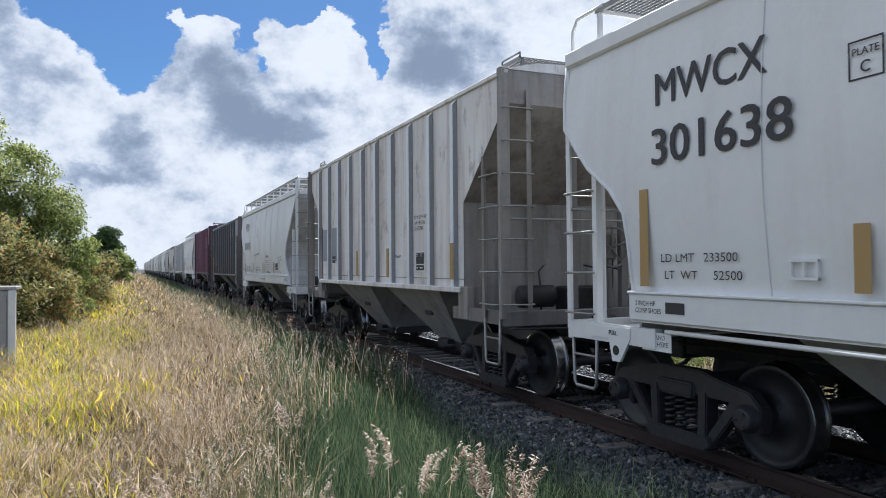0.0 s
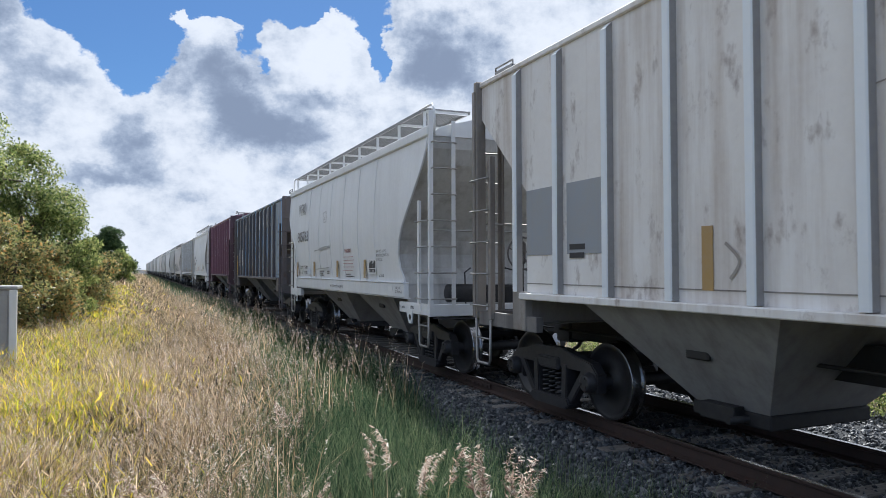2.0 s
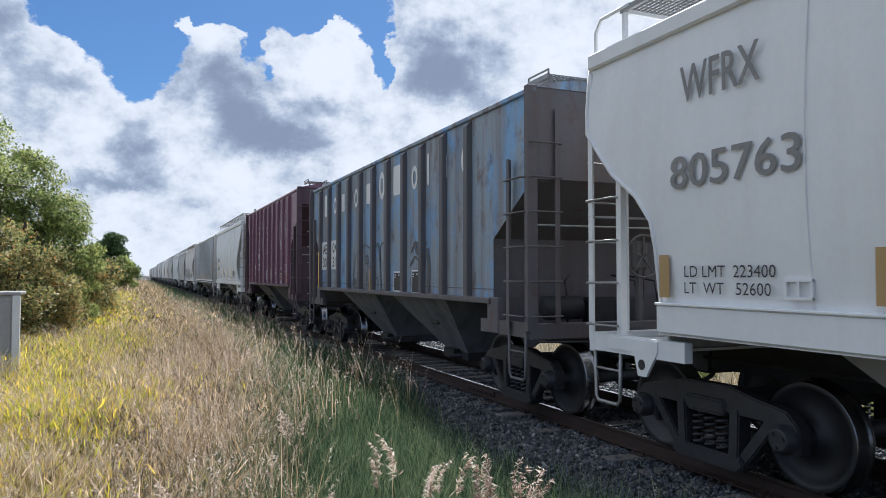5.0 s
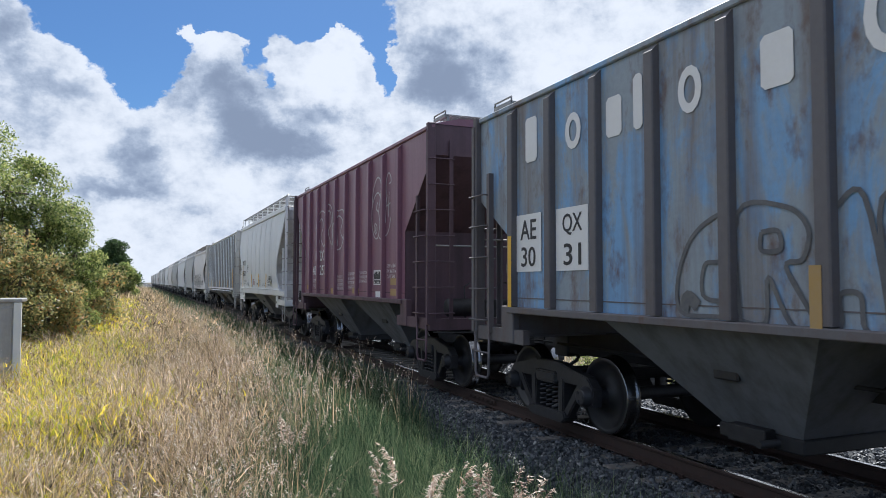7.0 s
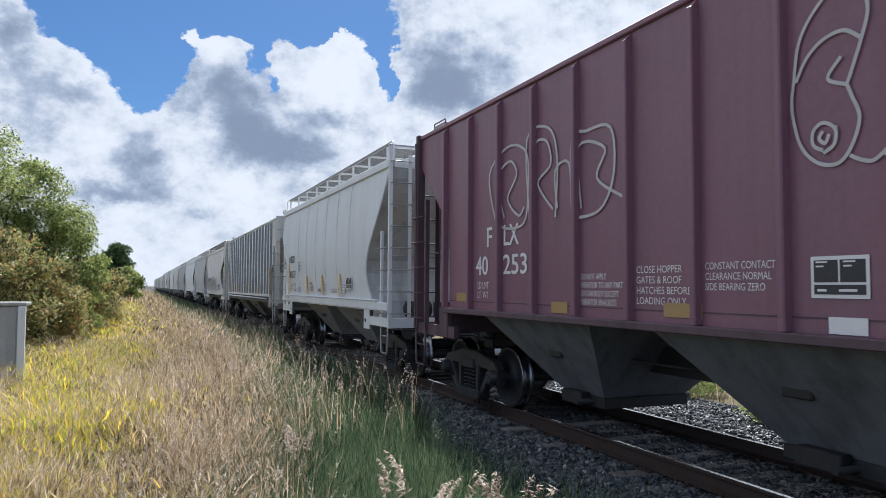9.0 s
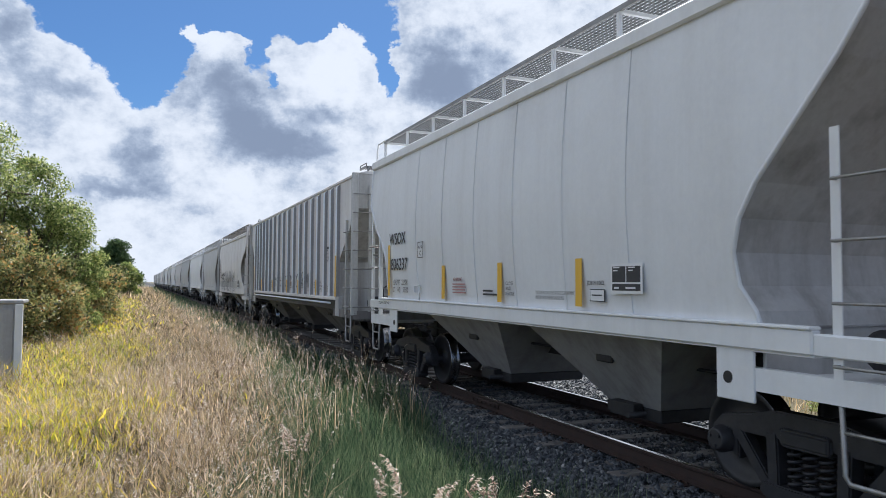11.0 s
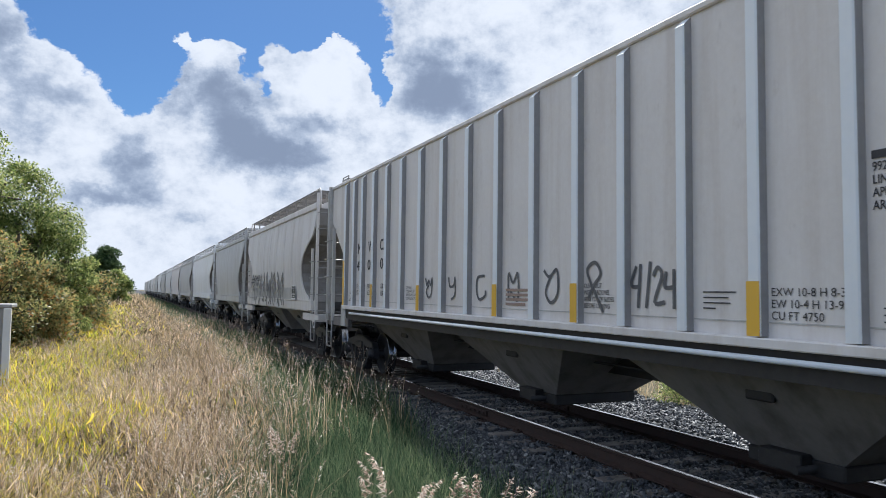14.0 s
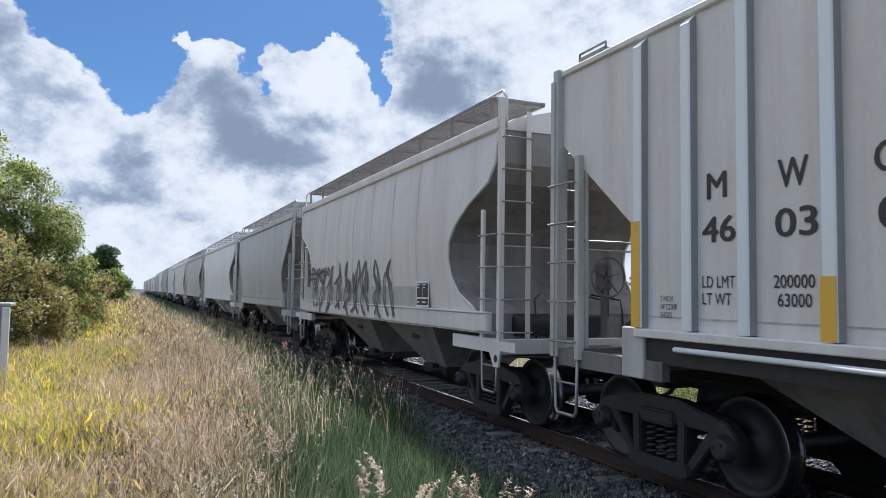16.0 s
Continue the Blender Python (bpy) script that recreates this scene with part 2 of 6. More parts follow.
# ---- mesh helpers ----
class Build:
    def __init__(self):
        self.v, self.f, self.s = [], [], []

    def quad(self, *p):
        n = len(self.v)
        self.v += [tuple(q) for q in p]
        self.f.append(tuple(range(n, n + len(p))))
        self.s.append(False)

    def box(self, x0, x1, y0, y1, z0, z1, c=0.0):
        """A box; c cuts its edges."""
        if not c:
            n = len(self.v)
            self.v += [(x, y, z) for x in (x0, x1) for y in (y0, y1) for z in (z0, z1)]
            self.f += [(n, n + 1, n + 3, n + 2), (n + 4, n + 6, n + 7, n + 5), (n, n + 4, n + 5, n + 1),
                       (n + 2, n + 3, n + 7, n + 6), (n, n + 2, n + 6, n + 4), (n + 1, n + 5, n + 7, n + 3)]
            self.s += [False] * 6
            return
        bm = bmesh.new()
        bmesh.ops.create_cube(bm, size=1, matrix=Matrix.Translation(((x0 + x1) / 2, (y0 + y1) / 2, (z0 + z1) / 2))
                              @ Matrix.Diagonal((x1 - x0, y1 - y0, z1 - z0, 1)))
        bmesh.ops.bevel(bm, geom=bm.edges[:], offset=c, segments=1, affect="EDGES")
        n = len(self.v)
        bm.verts.index_update()
        self.v += [tuple(q.co) for q in bm.verts]
        self.f += [tuple(n + q.index for q in f.verts) for f in bm.faces]
        self.s += [False] * len(bm.faces)
        bm.free()

    def prism(self, poly, a, b, axis=0):
        """A polygon of (y, z) pushed along x from a to b (axis 1: (x, z) along y; axis 2: (x, y) along z)."""
        def put(p, d):
            return ((d, p[0], p[1]), (p[0], d, p[1]), (p[0], p[1], d))[axis]
        n, m = len(self.v), len(poly)
        self.v += [put(p, a) for p in poly] + [put(p, b) for p in poly]
        self.f += [tuple(range(n, n + m)), tuple(range(n + 2 * m - 1, n + m - 1, -1))]
        self.f += [(n + i, n + (i + 1) % m, n + m + (i + 1) % m, n + m + i) for i in range(m)]
        self.s += [False] * (m + 2)

    def tube(self, points, r, n=6, closed=False, flat=1.0):
        pts = [Vector(p) for p in points]
        base, last = len(self.v), None
        for i, p in enumerate(pts):
            a = pts[i - 1] if i or closed else p
            b = pts[(i + 1) % len(pts)] if i < len(pts) - 1 or closed else p
            d = (b - a).normalized()
            u = Vector((0, 0, 1)) if abs(d.z) < 0.9 else Vector((1, 0, 0))
            if last is not None:
                u = last
            e1 = (u - d * u.dot(d)).normalized()
            last = e1
            e2 = d.cross(e1)
            for j in range(n):
                t = 2 * math.pi * j / n
                self.v.append(tuple(p + e1 * (r * math.cos(t)) + e2 * (r * flat * math.sin(t))))
        m = len(pts)
        for i in range(m if closed else m - 1):
            for j in range(n):
                a, b = base + i * n + j, base + i * n + (j + 1) % n
                c, e = base + ((i + 1) % m) * n + (j + 1) % n, base + ((i + 1) % m) * n + j
                self.f.append((a, b, c, e))
                self.s.append(True)
        if not closed:
            self.f += [tuple(base + j for j in range(n)), tuple(base + (m - 1) * n + j for j in reversed(range(n)))]
            self.s += [False, False]

    def lathe(self, rings, n=32):
        """Rings of (x, radius) turned round the x axis."""
        base, m = len(self.v), len(rings)
        for x, r in rings:
            self.v += [(x, r * math.cos(2 * math.pi * j / n), r * math.sin(2 * math.pi * j / n)) for j in range(n)]
        for i in range(m - 1):
            for j in range(n):
                self.f.append((base + i * n + j, base + i * n + (j + 1) % n, base + (i + 1) * n + (j + 1) % n, base + (i + 1) * n + j))
                self.s.append(True)
        self.f += [tuple(base + j for j in range(n)), tuple(base + (m - 1) * n + j for j in reversed(range(n)))]
        self.s += [False, False]

    def grid(self, rows, smooth=True):
        base, m, n = len(self.v), len(rows), len(rows[0])
        for r in rows:
            self.v += [tuple(p) for p in r]
        for i in range(m - 1):
            for j in range(n - 1):
                a = base + i * n + j
                self.f.append((a, a + 1, a + n + 1, a + n))
                self.s.append(smooth)

    def mesh(self, name, *mats):
        me = bpy.data.meshes.new(name)
        me.from_pydata(self.v, [], self.f)
        me.polygons.foreach_set("use_smooth", self.s)
        for m in mats:
            me.materials.append(m)
        bm = bmesh.new()
        bm.from_mesh(me)
        bmesh.ops.recalc_face_normals(bm, faces=bm.faces[:])
        bm.to_mesh(me)
        bm.free()
        return me


def part(name, me, parent, label="", m=None):
    ob = new(name, me)
    ob.parent = parent
    if m is not None:
        ob.matrix_basis = m
    if label:
        ob["label"] = label
    return ob


STOCK = {}


def stock(key, make):
    """Shared meshes: each is made once."""
    if key not in STOCK:
        STOCK[key] = make()
    return STOCK[key]


STROKE = 0.016


def lettering(words, mat, parent, y, z, wide, tall, x, bold=0.0, name="lettering"):
    """Words on the near side of a car: they start at y, run towards -y, and fill wide x tall above height z."""
    cu = bpy.data.curves.new("words", "FONT")
    cu.body, cu.size, cu.offset, cu.resolution_u = words, 1.0, 0.0 if "M" in words or "W" in words or len(words) < 8 else bold, 3
    ob = bpy.data.objects.new("words", cu)
    scene.collection.objects.link(ob)
    me = bpy.data.meshes.new_from_object(ob)
    bpy.data.objects.remove(ob)
    bpy.data.curves.remove(cu)
    if len(words) < 8:
        # heavier strokes: thin layers of the same letters, each a little to one side
        layers = bmesh.new()
        for i, (dx, dz) in enumerate(((0, 0), (STROKE, 0), (-STROKE, 0), (0, STROKE * 0.6), (0, -STROKE * 0.6))):
            other = me.copy()
            other.transform(Matrix.Translation((dx, dz, 0.0006 * i)))
            layers.from_mesh(other)
            bpy.data.meshes.remove(other)
        layers.to_mesh(me)
        layers.free()
    co = np.array([v.co[:2] for v in me.vertices])
    lo, hi = co.min(0), co.max(0)
    k, h = wide / (hi[0] - lo[0]), tall / (hi[1] - lo[1])
    me.transform(Matrix(((0, 0, -1, x), (-k, 0, 0, y + k * lo[0]), (0, h, 0, z - h * lo[1]), (0, 0, 0, 1))))
    me.materials.clear()
    me.materials.append(mat)
    return tagged(part(name, me, parent), kind="stuff" if len(words) > 1 else "")


def patch(parent, y0, y1, z0, z1, x, mat, name="decal", label="", thick=0.004):
    b = Build()
    b.box(x - thick, x, min(y0, y1), max(y0, y1), z0, z1)
    return part(name, b.mesh(name, mat), parent, label)


def stroke(parent, points, r, mat, x, name="spray_line", label=""):
    """A sprayed line of (y, z) points, smoothed."""
    p = [Vector((x, a, c)) for a, c in points]
    out = []
    for i in range(len(p) - 1):
        a, b, c, d = p[max(i - 1, 0)], p[i], p[i + 1], p[min(i + 2, len(p) - 1)]
        for s in range(5):
            t = s / 5
            out.append(0.5 * (2 * b + (c - a) * t + (2 * a - 5 * b + 4 * c - d) * t * t + (3 * b - a - 3 * c + d) * t ** 3))
    out.append(p[-1])
    b = Build()
    for i, q in enumerate(out):
        d = (out[min(i + 1, len(out) - 1)] - out[max(i - 1, 0)]).normalized()
        side = Vector((0, -d.z, d.y)) * r
        b.v += [tuple(q + side), tuple(q - side)]
        if i:
            n = len(b.v)
            b.f.append((n - 4, n - 3, n - 1, n - 2))
            b.s.append(False)
    return part(name, b.mesh(name, mat), parent, label)

# ---- the train ----
def side_frame_mesh():
    b = Build()
    for x0, x1 in ((-1.09, -0.95), (0.95, 1.09)):
        b.prism([(-1.02, 0.34), (-1.02, 0.56), (-0.90, 0.68), (-0.55, 0.74), (-0.30, 0.80), (0.30, 0.80), (0.55, 0.74), (0.90, 0.68),
                 (1.02, 0.56), (1.02, 0.34), (0.93, 0.34), (0.93, 0.50), (0.80, 0.56), (-0.80, 0.56), (-0.93, 0.50), (-0.93, 0.34)], x0, x1)
        for s in (-1, 1):
            b.prism([(s * 0.84, 0.60), (s * 0.69, 0.60), (s * 0.30, 0.12), (s * 0.44, 0.12)], x0 + 0.01, x1 - 0.01)
            b.prism([(s * 0.40, 0.62), (s * 0.28, 0.62), (s * 0.26, 0.15), (s * 0.38, 0.15)], x0 - 0.01, x1 + 0.01)
            b.prism([(s * 0.84, 0.52), (s * 0.72, 0.60), (s * 0.72, 0.30), (s * 0.80, 0.36)], x0 + 0.02, x1 - 0.02)
        b.prism([(-0.46, 0.12), (-0.38, 0.06), (0.38, 0.06), (0.46, 0.12), (0.42, 0.20), (-0.42, 0.20)], x0 - 0.03, x1 + 0.03)
    # bolster and its ends between the springs and the top chord
    b.box(-1.13, 1.13, -0.24, 0.24, 0.52, 0.68, 0.02)
    # brake beams
    for s in (-1, 1):
        b.box(-0.85, 0.85, s * 0.36 - 0.05, s * 0.36 + 0.05, 0.30, 0.40)
        for x in (-0.74, 0.74):
            b.box(x - 0.06, x + 0.06, s * 0.40 - 0.04, s * 0.40 + 0.05, 0.28, 0.60)
    me = b.mesh("side_frame", M_TRUCK)
    bm = bmesh.new()
    bm.from_mesh(me)
    bmesh.ops.bevel(bm, geom=bm.edges[:], offset=0.014, segments=2, affect="EDGES")
    bm.to_mesh(me)
    bm.free()
    return me


def spring_mesh():
    b = Build()
    b.tube([(0.055 * math.cos(t * 0.7), 0.055 * math.sin(t * 0.7), 0.2 + 0.32 * t / 48) for t in range(49)], 0.016, 5)
    return b.mesh("spring", M_TRUCK)


def wheel_mesh():
    b = Build()
    b.lathe([(0.835, 0.055), (0.835, 0.11), (0.79, 0.13), (0.775, 0.25), (0.79, 0.375), (0.835, 0.395), (0.838, 0.447), (0.83, 0.453), (0.735, 0.458), (0.712, 0.466),
             (0.70, 0.478), (0.685, 0.483), (0.672, 0.478), (0.672, 0.39), (0.70, 0.375), (0.71, 0.25), (0.70, 0.13), (0.645, 0.11), (0.645, 0.055)], 56)
    me = b.mesh("wheel", M_WHEEL, M_TREAD)
    for i, p in enumerate(me.polygons):
        p.material_index = 1 if 6 * 56 <= i < 12 * 56 else 0
    return me


def axle_mesh():
    b = Build()
    b.lathe([(-1.02, 0.07), (-0.85, 0.085), (-0.6, 0.085), (0, 0.078), (0.6, 0.085), (0.85, 0.085), (1.02, 0.07)], 14)
    for s in (-1, 1):
        b.lathe([(s * 0.98, 0.12), (s * 1.12, 0.125), (s * 1.14, 0.10), (s * 1.175, 0.10), (s * 1.185, 0.08)], 20)
        for j in range(3):
            t = 2 * math.pi * j / 3
            y, z = 0.06 * math.cos(t), 0.06 * math.sin(t)
            b.tube([(s * 1.18, y, z), (s * 1.2, y, z)], 0.017, 6)
    return b.mesh("axle", M_TRUCK)


SPINNERS = []
CARS = []


def running_gear(car, y, spin):
    fr = part("side_frame", stock("side_frame", side_frame_mesh), car, "dusty cast steel truck frame", pose(0, y, 0))
    for x in (-1.03, 1.03):
        for a in (-0.15, 0.0, 0.15):
            part("spring", stock("spring", spring_mesh), fr, "", pose(x, a, 0))
    for s in (-1, 1):
        ax = part("wheelset", stock("axle", axle_mesh), car, "steel axle with bright worn wheel treads", pose(0, y + s * 0.889, 0.457))
        part("wheel", stock("wheel", wheel_mesh), ax)
        part("wheel", stock("wheel", wheel_mesh), ax, "", pose(0, 0, 0, 0, 0, 180))
        if spin:
            SPINNERS.append((ax, y + s * 0.889))


def rung_mesh(key, width, axis, mat):
    def make():
        b = Build()
        h = width / 2
        if axis == "y":
            b.tube([(0.02, -h, 0), (-0.06, -h, 0), (-0.06, h, 0), (0.02, h, 0)], 0.012, 6)
        else:
            b.tube([(-h, 0.02, 0), (-h, -0.06, 0), (h, -0.06, 0), (h, 0.02, 0)], 0.012, 6)
        return b.mesh("rung", mat)
    return stock(("rung", key, width, axis, mat.name), make)


def ladders(car, L, s, steel, top, low_top, w, rung_mat, sill=1.16):
    """The corner ladders of one end: s = -1 is the end that comes first."""
    ye = s * L
    def angle(x, y, sx, sy, z0, z1):
        bb = Build()
        bb.prism([(x, y), (x - sx * 0.07, y), (x - sx * 0.07, y - sy * 0.012), (x - sx * 0.012, y - sy * 0.012), (x - sx * 0.012, y - sy * 0.075), (x, y - sy * 0.075)], z0, z1, 2)
        return bb.mesh("stile", steel)

    for side in (-1, 1):
        x, xi = side * w, side * (w - 0.47)
        lad = part("ladder", angle(x, ye, side, s, sill - 0.05, top), car)
        part("stile", angle(x, ye - s * 0.56, side, -s, sill - 0.05, low_top), lad)
        part("stile", angle(xi, ye, -side, s, sill + 0.02, top - 0.15), lad)
        n = int((low_top - 0.25 - sill) / 0.43) + 1
        for i in range(n):
            part("rung", rung_mesh("s", 0.46, "y", rung_mat), lad, "",
                 pose(x, ye - s * 0.28, sill + 0.13 + i * 0.43, 0, 0, 0 if side < 0 else 180))
        n = int((top - 0.3 - sill) / 0.43) + 1
        for i in range(n):
            part("rung", rung_mesh("e", 0.43, "x", rung_mat), lad, "",
                 pose(side * (w - 0.25), ye, sill + 0.13 + i * 0.43, 0, 0, 0 if s < 0 else 180))
        b = Build()
        xs = side * (w - 0.02)
        b.tube([(xs, ye - s * 0.08, sill - 0.06), (xs, ye - s * 0.10, 0.55), (xs, ye - s * 0.14, 0.50), (xs, ye - s * 0.46, 0.50),
                (xs, ye - s * 0.5, 0.55), (xs, ye - s * 0.52, sill - 0.06)], 0.02, 6)
        b.tube([(xs, ye - s * 0.09, 0.84), (xs, ye - s * 0.51, 0.84)], 0.014, 6)
        part("stirrup_step", b.mesh("stirrup_step", rung_mat), car)


def end_gear(car, L, s, steel, w, d_in, top, brake, posts=False):
    """Platform, centre sill end, coupler, uprights and brake gear of one end."""
    ye = s * L
    y0, y1 = sorted((ye, ye - s * 0.10))
    b = Build()
    b.box(-w, w, y0, y1, 1.0, 1.2, 0.01)
    for side in (-1, 1):
        a, c = sorted((side * w, side * (w - 0.09)))
        p, q = sorted((ye - s * 0.10, ye - s * (d_in + 0.3)))
        b.box(a, c, p, q, 1.02, 1.2)
    p, q = sorted((ye - s * 0.1, ye - s * (d_in + 0.1)))
    b.box(-w + 0.1, w - 0.1, p, q, 1.10, 1.125)
    part("end_platform", b.mesh("end_platform", steel), car)
    b = Build()
    b.box(-0.2, 0.2, *sorted((ye - s * 0.3, ye + s * 0.06)), 0.72, 1.10, 0.02)
    b.box(-0.09, 0.09, *sorted((ye, ye + s * 0.62)), 0.80, 0.98, 0.03)
    b.box(-0.16, 0.10, *sorted((ye + s * 0.52, ye + s * 0.78)), 0.74, 1.02, 0.05)
    b.tube([(0.25, ye, 0.8), (0.28, ye + s * 0.2, 0.6), (0.2, ye + s * 0.5, 0.42), (0.08, ye + s * 0.74, 0.55)], 0.03, 6)
    b.tube([(-w + 0.05, ye + s * 0.04, 0.98), (-0.5, ye + s * 0.06, 0.95), (-0.2, ye + s * 0.12, 0.9)], 0.014, 5)
    part("coupler", b.mesh("coupler", M_BLACKISH), car)
    if posts:
        for x in (-0.42, 0.42):
            b = Build()
            b.box(x - 0.06, x + 0.06, *sorted((ye - s * 0.06, ye - s * 0.16)), 1.2, top + 0.3, 0.01)
            part("end_post", b.mesh("end_post", steel), car)
    b = Build()
    b.tube([(-w, ye - s * 0.02, 2.42), (w, ye - s * 0.02, 2.42)], 0.014, 6)
    part("hand_rail", b.mesh("hand_rail", M_RUNG), car)
    b = Build()
    b.box(-0.32, 0.32, *sorted((ye - s * 0.35, ye - s * 0.75)), 1.12, 1.5, 0.03)
    part("brake_box", b.mesh("brake_box", M_BLACKISH), car)
    b = Build()
    b.lathe([(-1.0, 0.05), (-1.0, 0.1), (-0.97, 0.16), (-0.45, 0.16), (-0.42, 0.1), (-0.42, 0.05)], 18)
    tank = part("air_tank", b.mesh("air_tank", M_BLACKISH), car, "grimy black air tank", pose(0, ye - s * 0.62, 1.36))
    for x in (-0.62, 0.55, 0.9):
        b = Build()
        b.tube([(x, ye - s * 0.62, 1.14), (x, ye - s * 0.64, 1.5), (x + 0.04, ye - s * 0.75, 1.72), (x * 0.6, ye - s * 0.95, 1.8)], 0.014, 5)
        part("air_pipe", b.mesh("air_pipe", M_BLACKISH), car)
    if brake:
        b = Build()
        c = Vector((0.18, ye - s * 0.02, 2.05))
        b.tube([(c.x + 0.28 * math.cos(t * math.pi / 12), c.y, c.z + 0.28 * math.sin(t * math.pi / 12)) for t in range(24)], 0.017, 6, True)
        for t in range(5):
            a = t * 2 * math.pi / 5 + 0.3
            b.tube([(c.x, c.y - s * 0.03, c.z), (c.x + 0.28 * math.cos(a), c.y, c.z + 0.28 * math.sin(a))], 0.012, 5)
        wheel = part("brake_wheel", b.mesh("brake_wheel", M_GRIME), car, "worn grey spoked hand brake wheel")
        b = Build()
        b.box(0.06, 0.30, *sorted((ye - s * 0.06, ye - s * 0.2)), 1.86, 2.26, 0.04)
        b.box(0.14, 0.22, *sorted((ye - s * 0.08, ye - s * 0.16)), 1.2, 1.9, 0.01)
        b.tube([(0.26, ye - s * 0.12, 1.9), (0.27, ye - s * 0.14, 1.5), (0.2, ye - s * 0.3, 1.15)], 0.012, 5)
        part("brake_gear_case", b.mesh("brake_gear_case", M_GRIME), wheel)


def grating(x0, x1, y0, y1, z, step=0.075):
    b = Build()
    r = 0.006
    y = y0
    while y <= y1:
        b.box(x0, x1, y - r, y + r, z - 0.012, z)
        y += step
    n = max(3, int((x1 - x0) / 0.055))
    for i in range(n + 1):
        x = x0 + (x1 - x0) * i / n
        b.box(x - r, x + r, y0, y1, z - 0.02, z)
    for x in (x0, x1):
        b.box(x - 0.018, x + 0.018, y0, y1, z - 0.05, z + 0.006)
    return b


def shell(car, L, levels, roof, mat, end_mat, waves=0.0, stations=2, seed=0):
    """The hopper body: levels of (height, half width, cut at the near end, cut at the far end) joined to walls, ends and roof."""
    rnd = random.Random(seed)
    dents = [(rnd.uniform(-L, L), rnd.uniform(1.7, 3.6), rnd.uniform(0.2, 0.6), rnd.uniform(0.3, 0.9), rnd.uniform(-0.022, 0.014)) for _ in range(14)]
    for side in (-1, 1):
        b, rows = Build(), []
        for i, (z, w, da, db) in enumerate(levels):
            row = []
            for j in range(stations):
                y = -L + da + (2 * L - da - db) * j / (stations - 1)
                o = 0.0
                if waves:
                    inner = math.sin(math.pi * min(1, max(0, (z - 1.5) / 2.5)))
                    o = -waves * inner * abs(math.sin(math.pi * (y + L) / 1.52)) ** 6
                    for dy, dz, ry, rz, k in dents:
                        o += k * math.exp(-((y - dy) / ry) ** 2 - ((z - dz) / rz) ** 2)
                row.append((side * (w + o), y, z))
            rows.append(row)
        b.grid(rows, waves > 0)
        if waves:
            # rolled lips along the cut ends
            for c in (0, -1):
                b.tube([(r[c][0], r[c][1], r[c][2]) for r in rows], 0.022, 5)
        part("side_wall", b.mesh("side_wall", mat), car)
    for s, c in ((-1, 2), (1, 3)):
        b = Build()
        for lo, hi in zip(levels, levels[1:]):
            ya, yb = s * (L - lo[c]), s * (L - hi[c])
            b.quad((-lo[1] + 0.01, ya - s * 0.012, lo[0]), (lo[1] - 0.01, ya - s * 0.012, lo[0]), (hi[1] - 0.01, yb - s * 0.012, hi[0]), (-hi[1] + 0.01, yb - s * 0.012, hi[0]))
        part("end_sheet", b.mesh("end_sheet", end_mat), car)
    z, w, da, db = levels[-1]
    b = Build()
    prof = [(-w, z)] + [(x, zz) for x, zz in roof] + [(w, z)]
    b.grid([[(x, y, zz) for x, zz in prof] for y in (-L + da, L - db)], False)
    for y, in ((-L + da,), (L - db,)):
        b.quad(*[(x, y, zz) for x, zz in prof])
    part("roof", b.mesh("roof", mat), car)
    z, w, da, db = levels[0]
    b = Build()
    b.quad((-w, -L + da, z), (w, -L + da, z), (w, L - db, z), (-w, L - db, z))
    part("underfloor", b.mesh("underfloor", M_BLACKISH), car)
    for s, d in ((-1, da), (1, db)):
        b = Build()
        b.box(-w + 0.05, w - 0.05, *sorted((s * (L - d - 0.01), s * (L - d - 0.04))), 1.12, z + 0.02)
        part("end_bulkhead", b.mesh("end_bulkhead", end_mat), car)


def bays(car, centres, half, z0, z1, mat, w_top=1.48, gate=0.45):
    for c in centres:
        b = Build()
        t = [(-w_top, c - half), (w_top, c - half), (w_top, c + half), (-w_top, c + half)]
        d = [(-0.62, c - gate), (0.62, c - gate), (0.62, c + gate), (-0.62, c + gate)]
        for i in range(4):
            j = (i + 1) % 4
            b.quad((*t[i], z1), (*t[j], z1), (*d[j], z0), (*d[i], z0))
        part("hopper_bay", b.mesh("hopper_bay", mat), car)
        b = Build()
        b.box(-0.66, 0.66, c - gate - 0.05, c + gate + 0.05, z0 - 0.12, z0 + 0.02, 0.015)
        b.tube([(-0.9, c - gate * 0.5, z0 - 0.05), (0.9, c - gate * 0.5, z0 - 0.05)], 0.035, 8)
        b.box(-0.8, -0.66, c - 0.2, c + 0.25, z0 - 0.1, z0 + 0.06, 0.01)
        b.box(0.66, 0.8, c - 0.2, c + 0.25, z0 - 0.1, z0 + 0.06, 0.01)
        part("outlet_gate", b.mesh("outlet_gate", M_BLACKISH), car)
        for side in (-1, 1):
            b = Build()
            f = 0.45
            x = side * (w_top + (0.62 - w_top) * f)
            z = z1 + (z0 - z1) * f
            b.box(x - 0.02, x + 0.03, c - 0.2, c + 0.1, z - 0.06, z + 0.06, 0.015)
            part("vibrator_bracket", b.mesh("vibrator_bracket", M_BLACKISH), car)


def centre_sill(car, L):
    b = Build()
    b.box(-0.17, 0.17, -L + 0.1, L - 0.1, 0.78, 1.12)
    b.tube([(-0.55, -L + 0.6, 0.95), (-0.55, L - 0.6, 0.95)], 0.02, 5)
    part("centre_sill", b.mesh("centre_sill", M_BLACKISH), car)


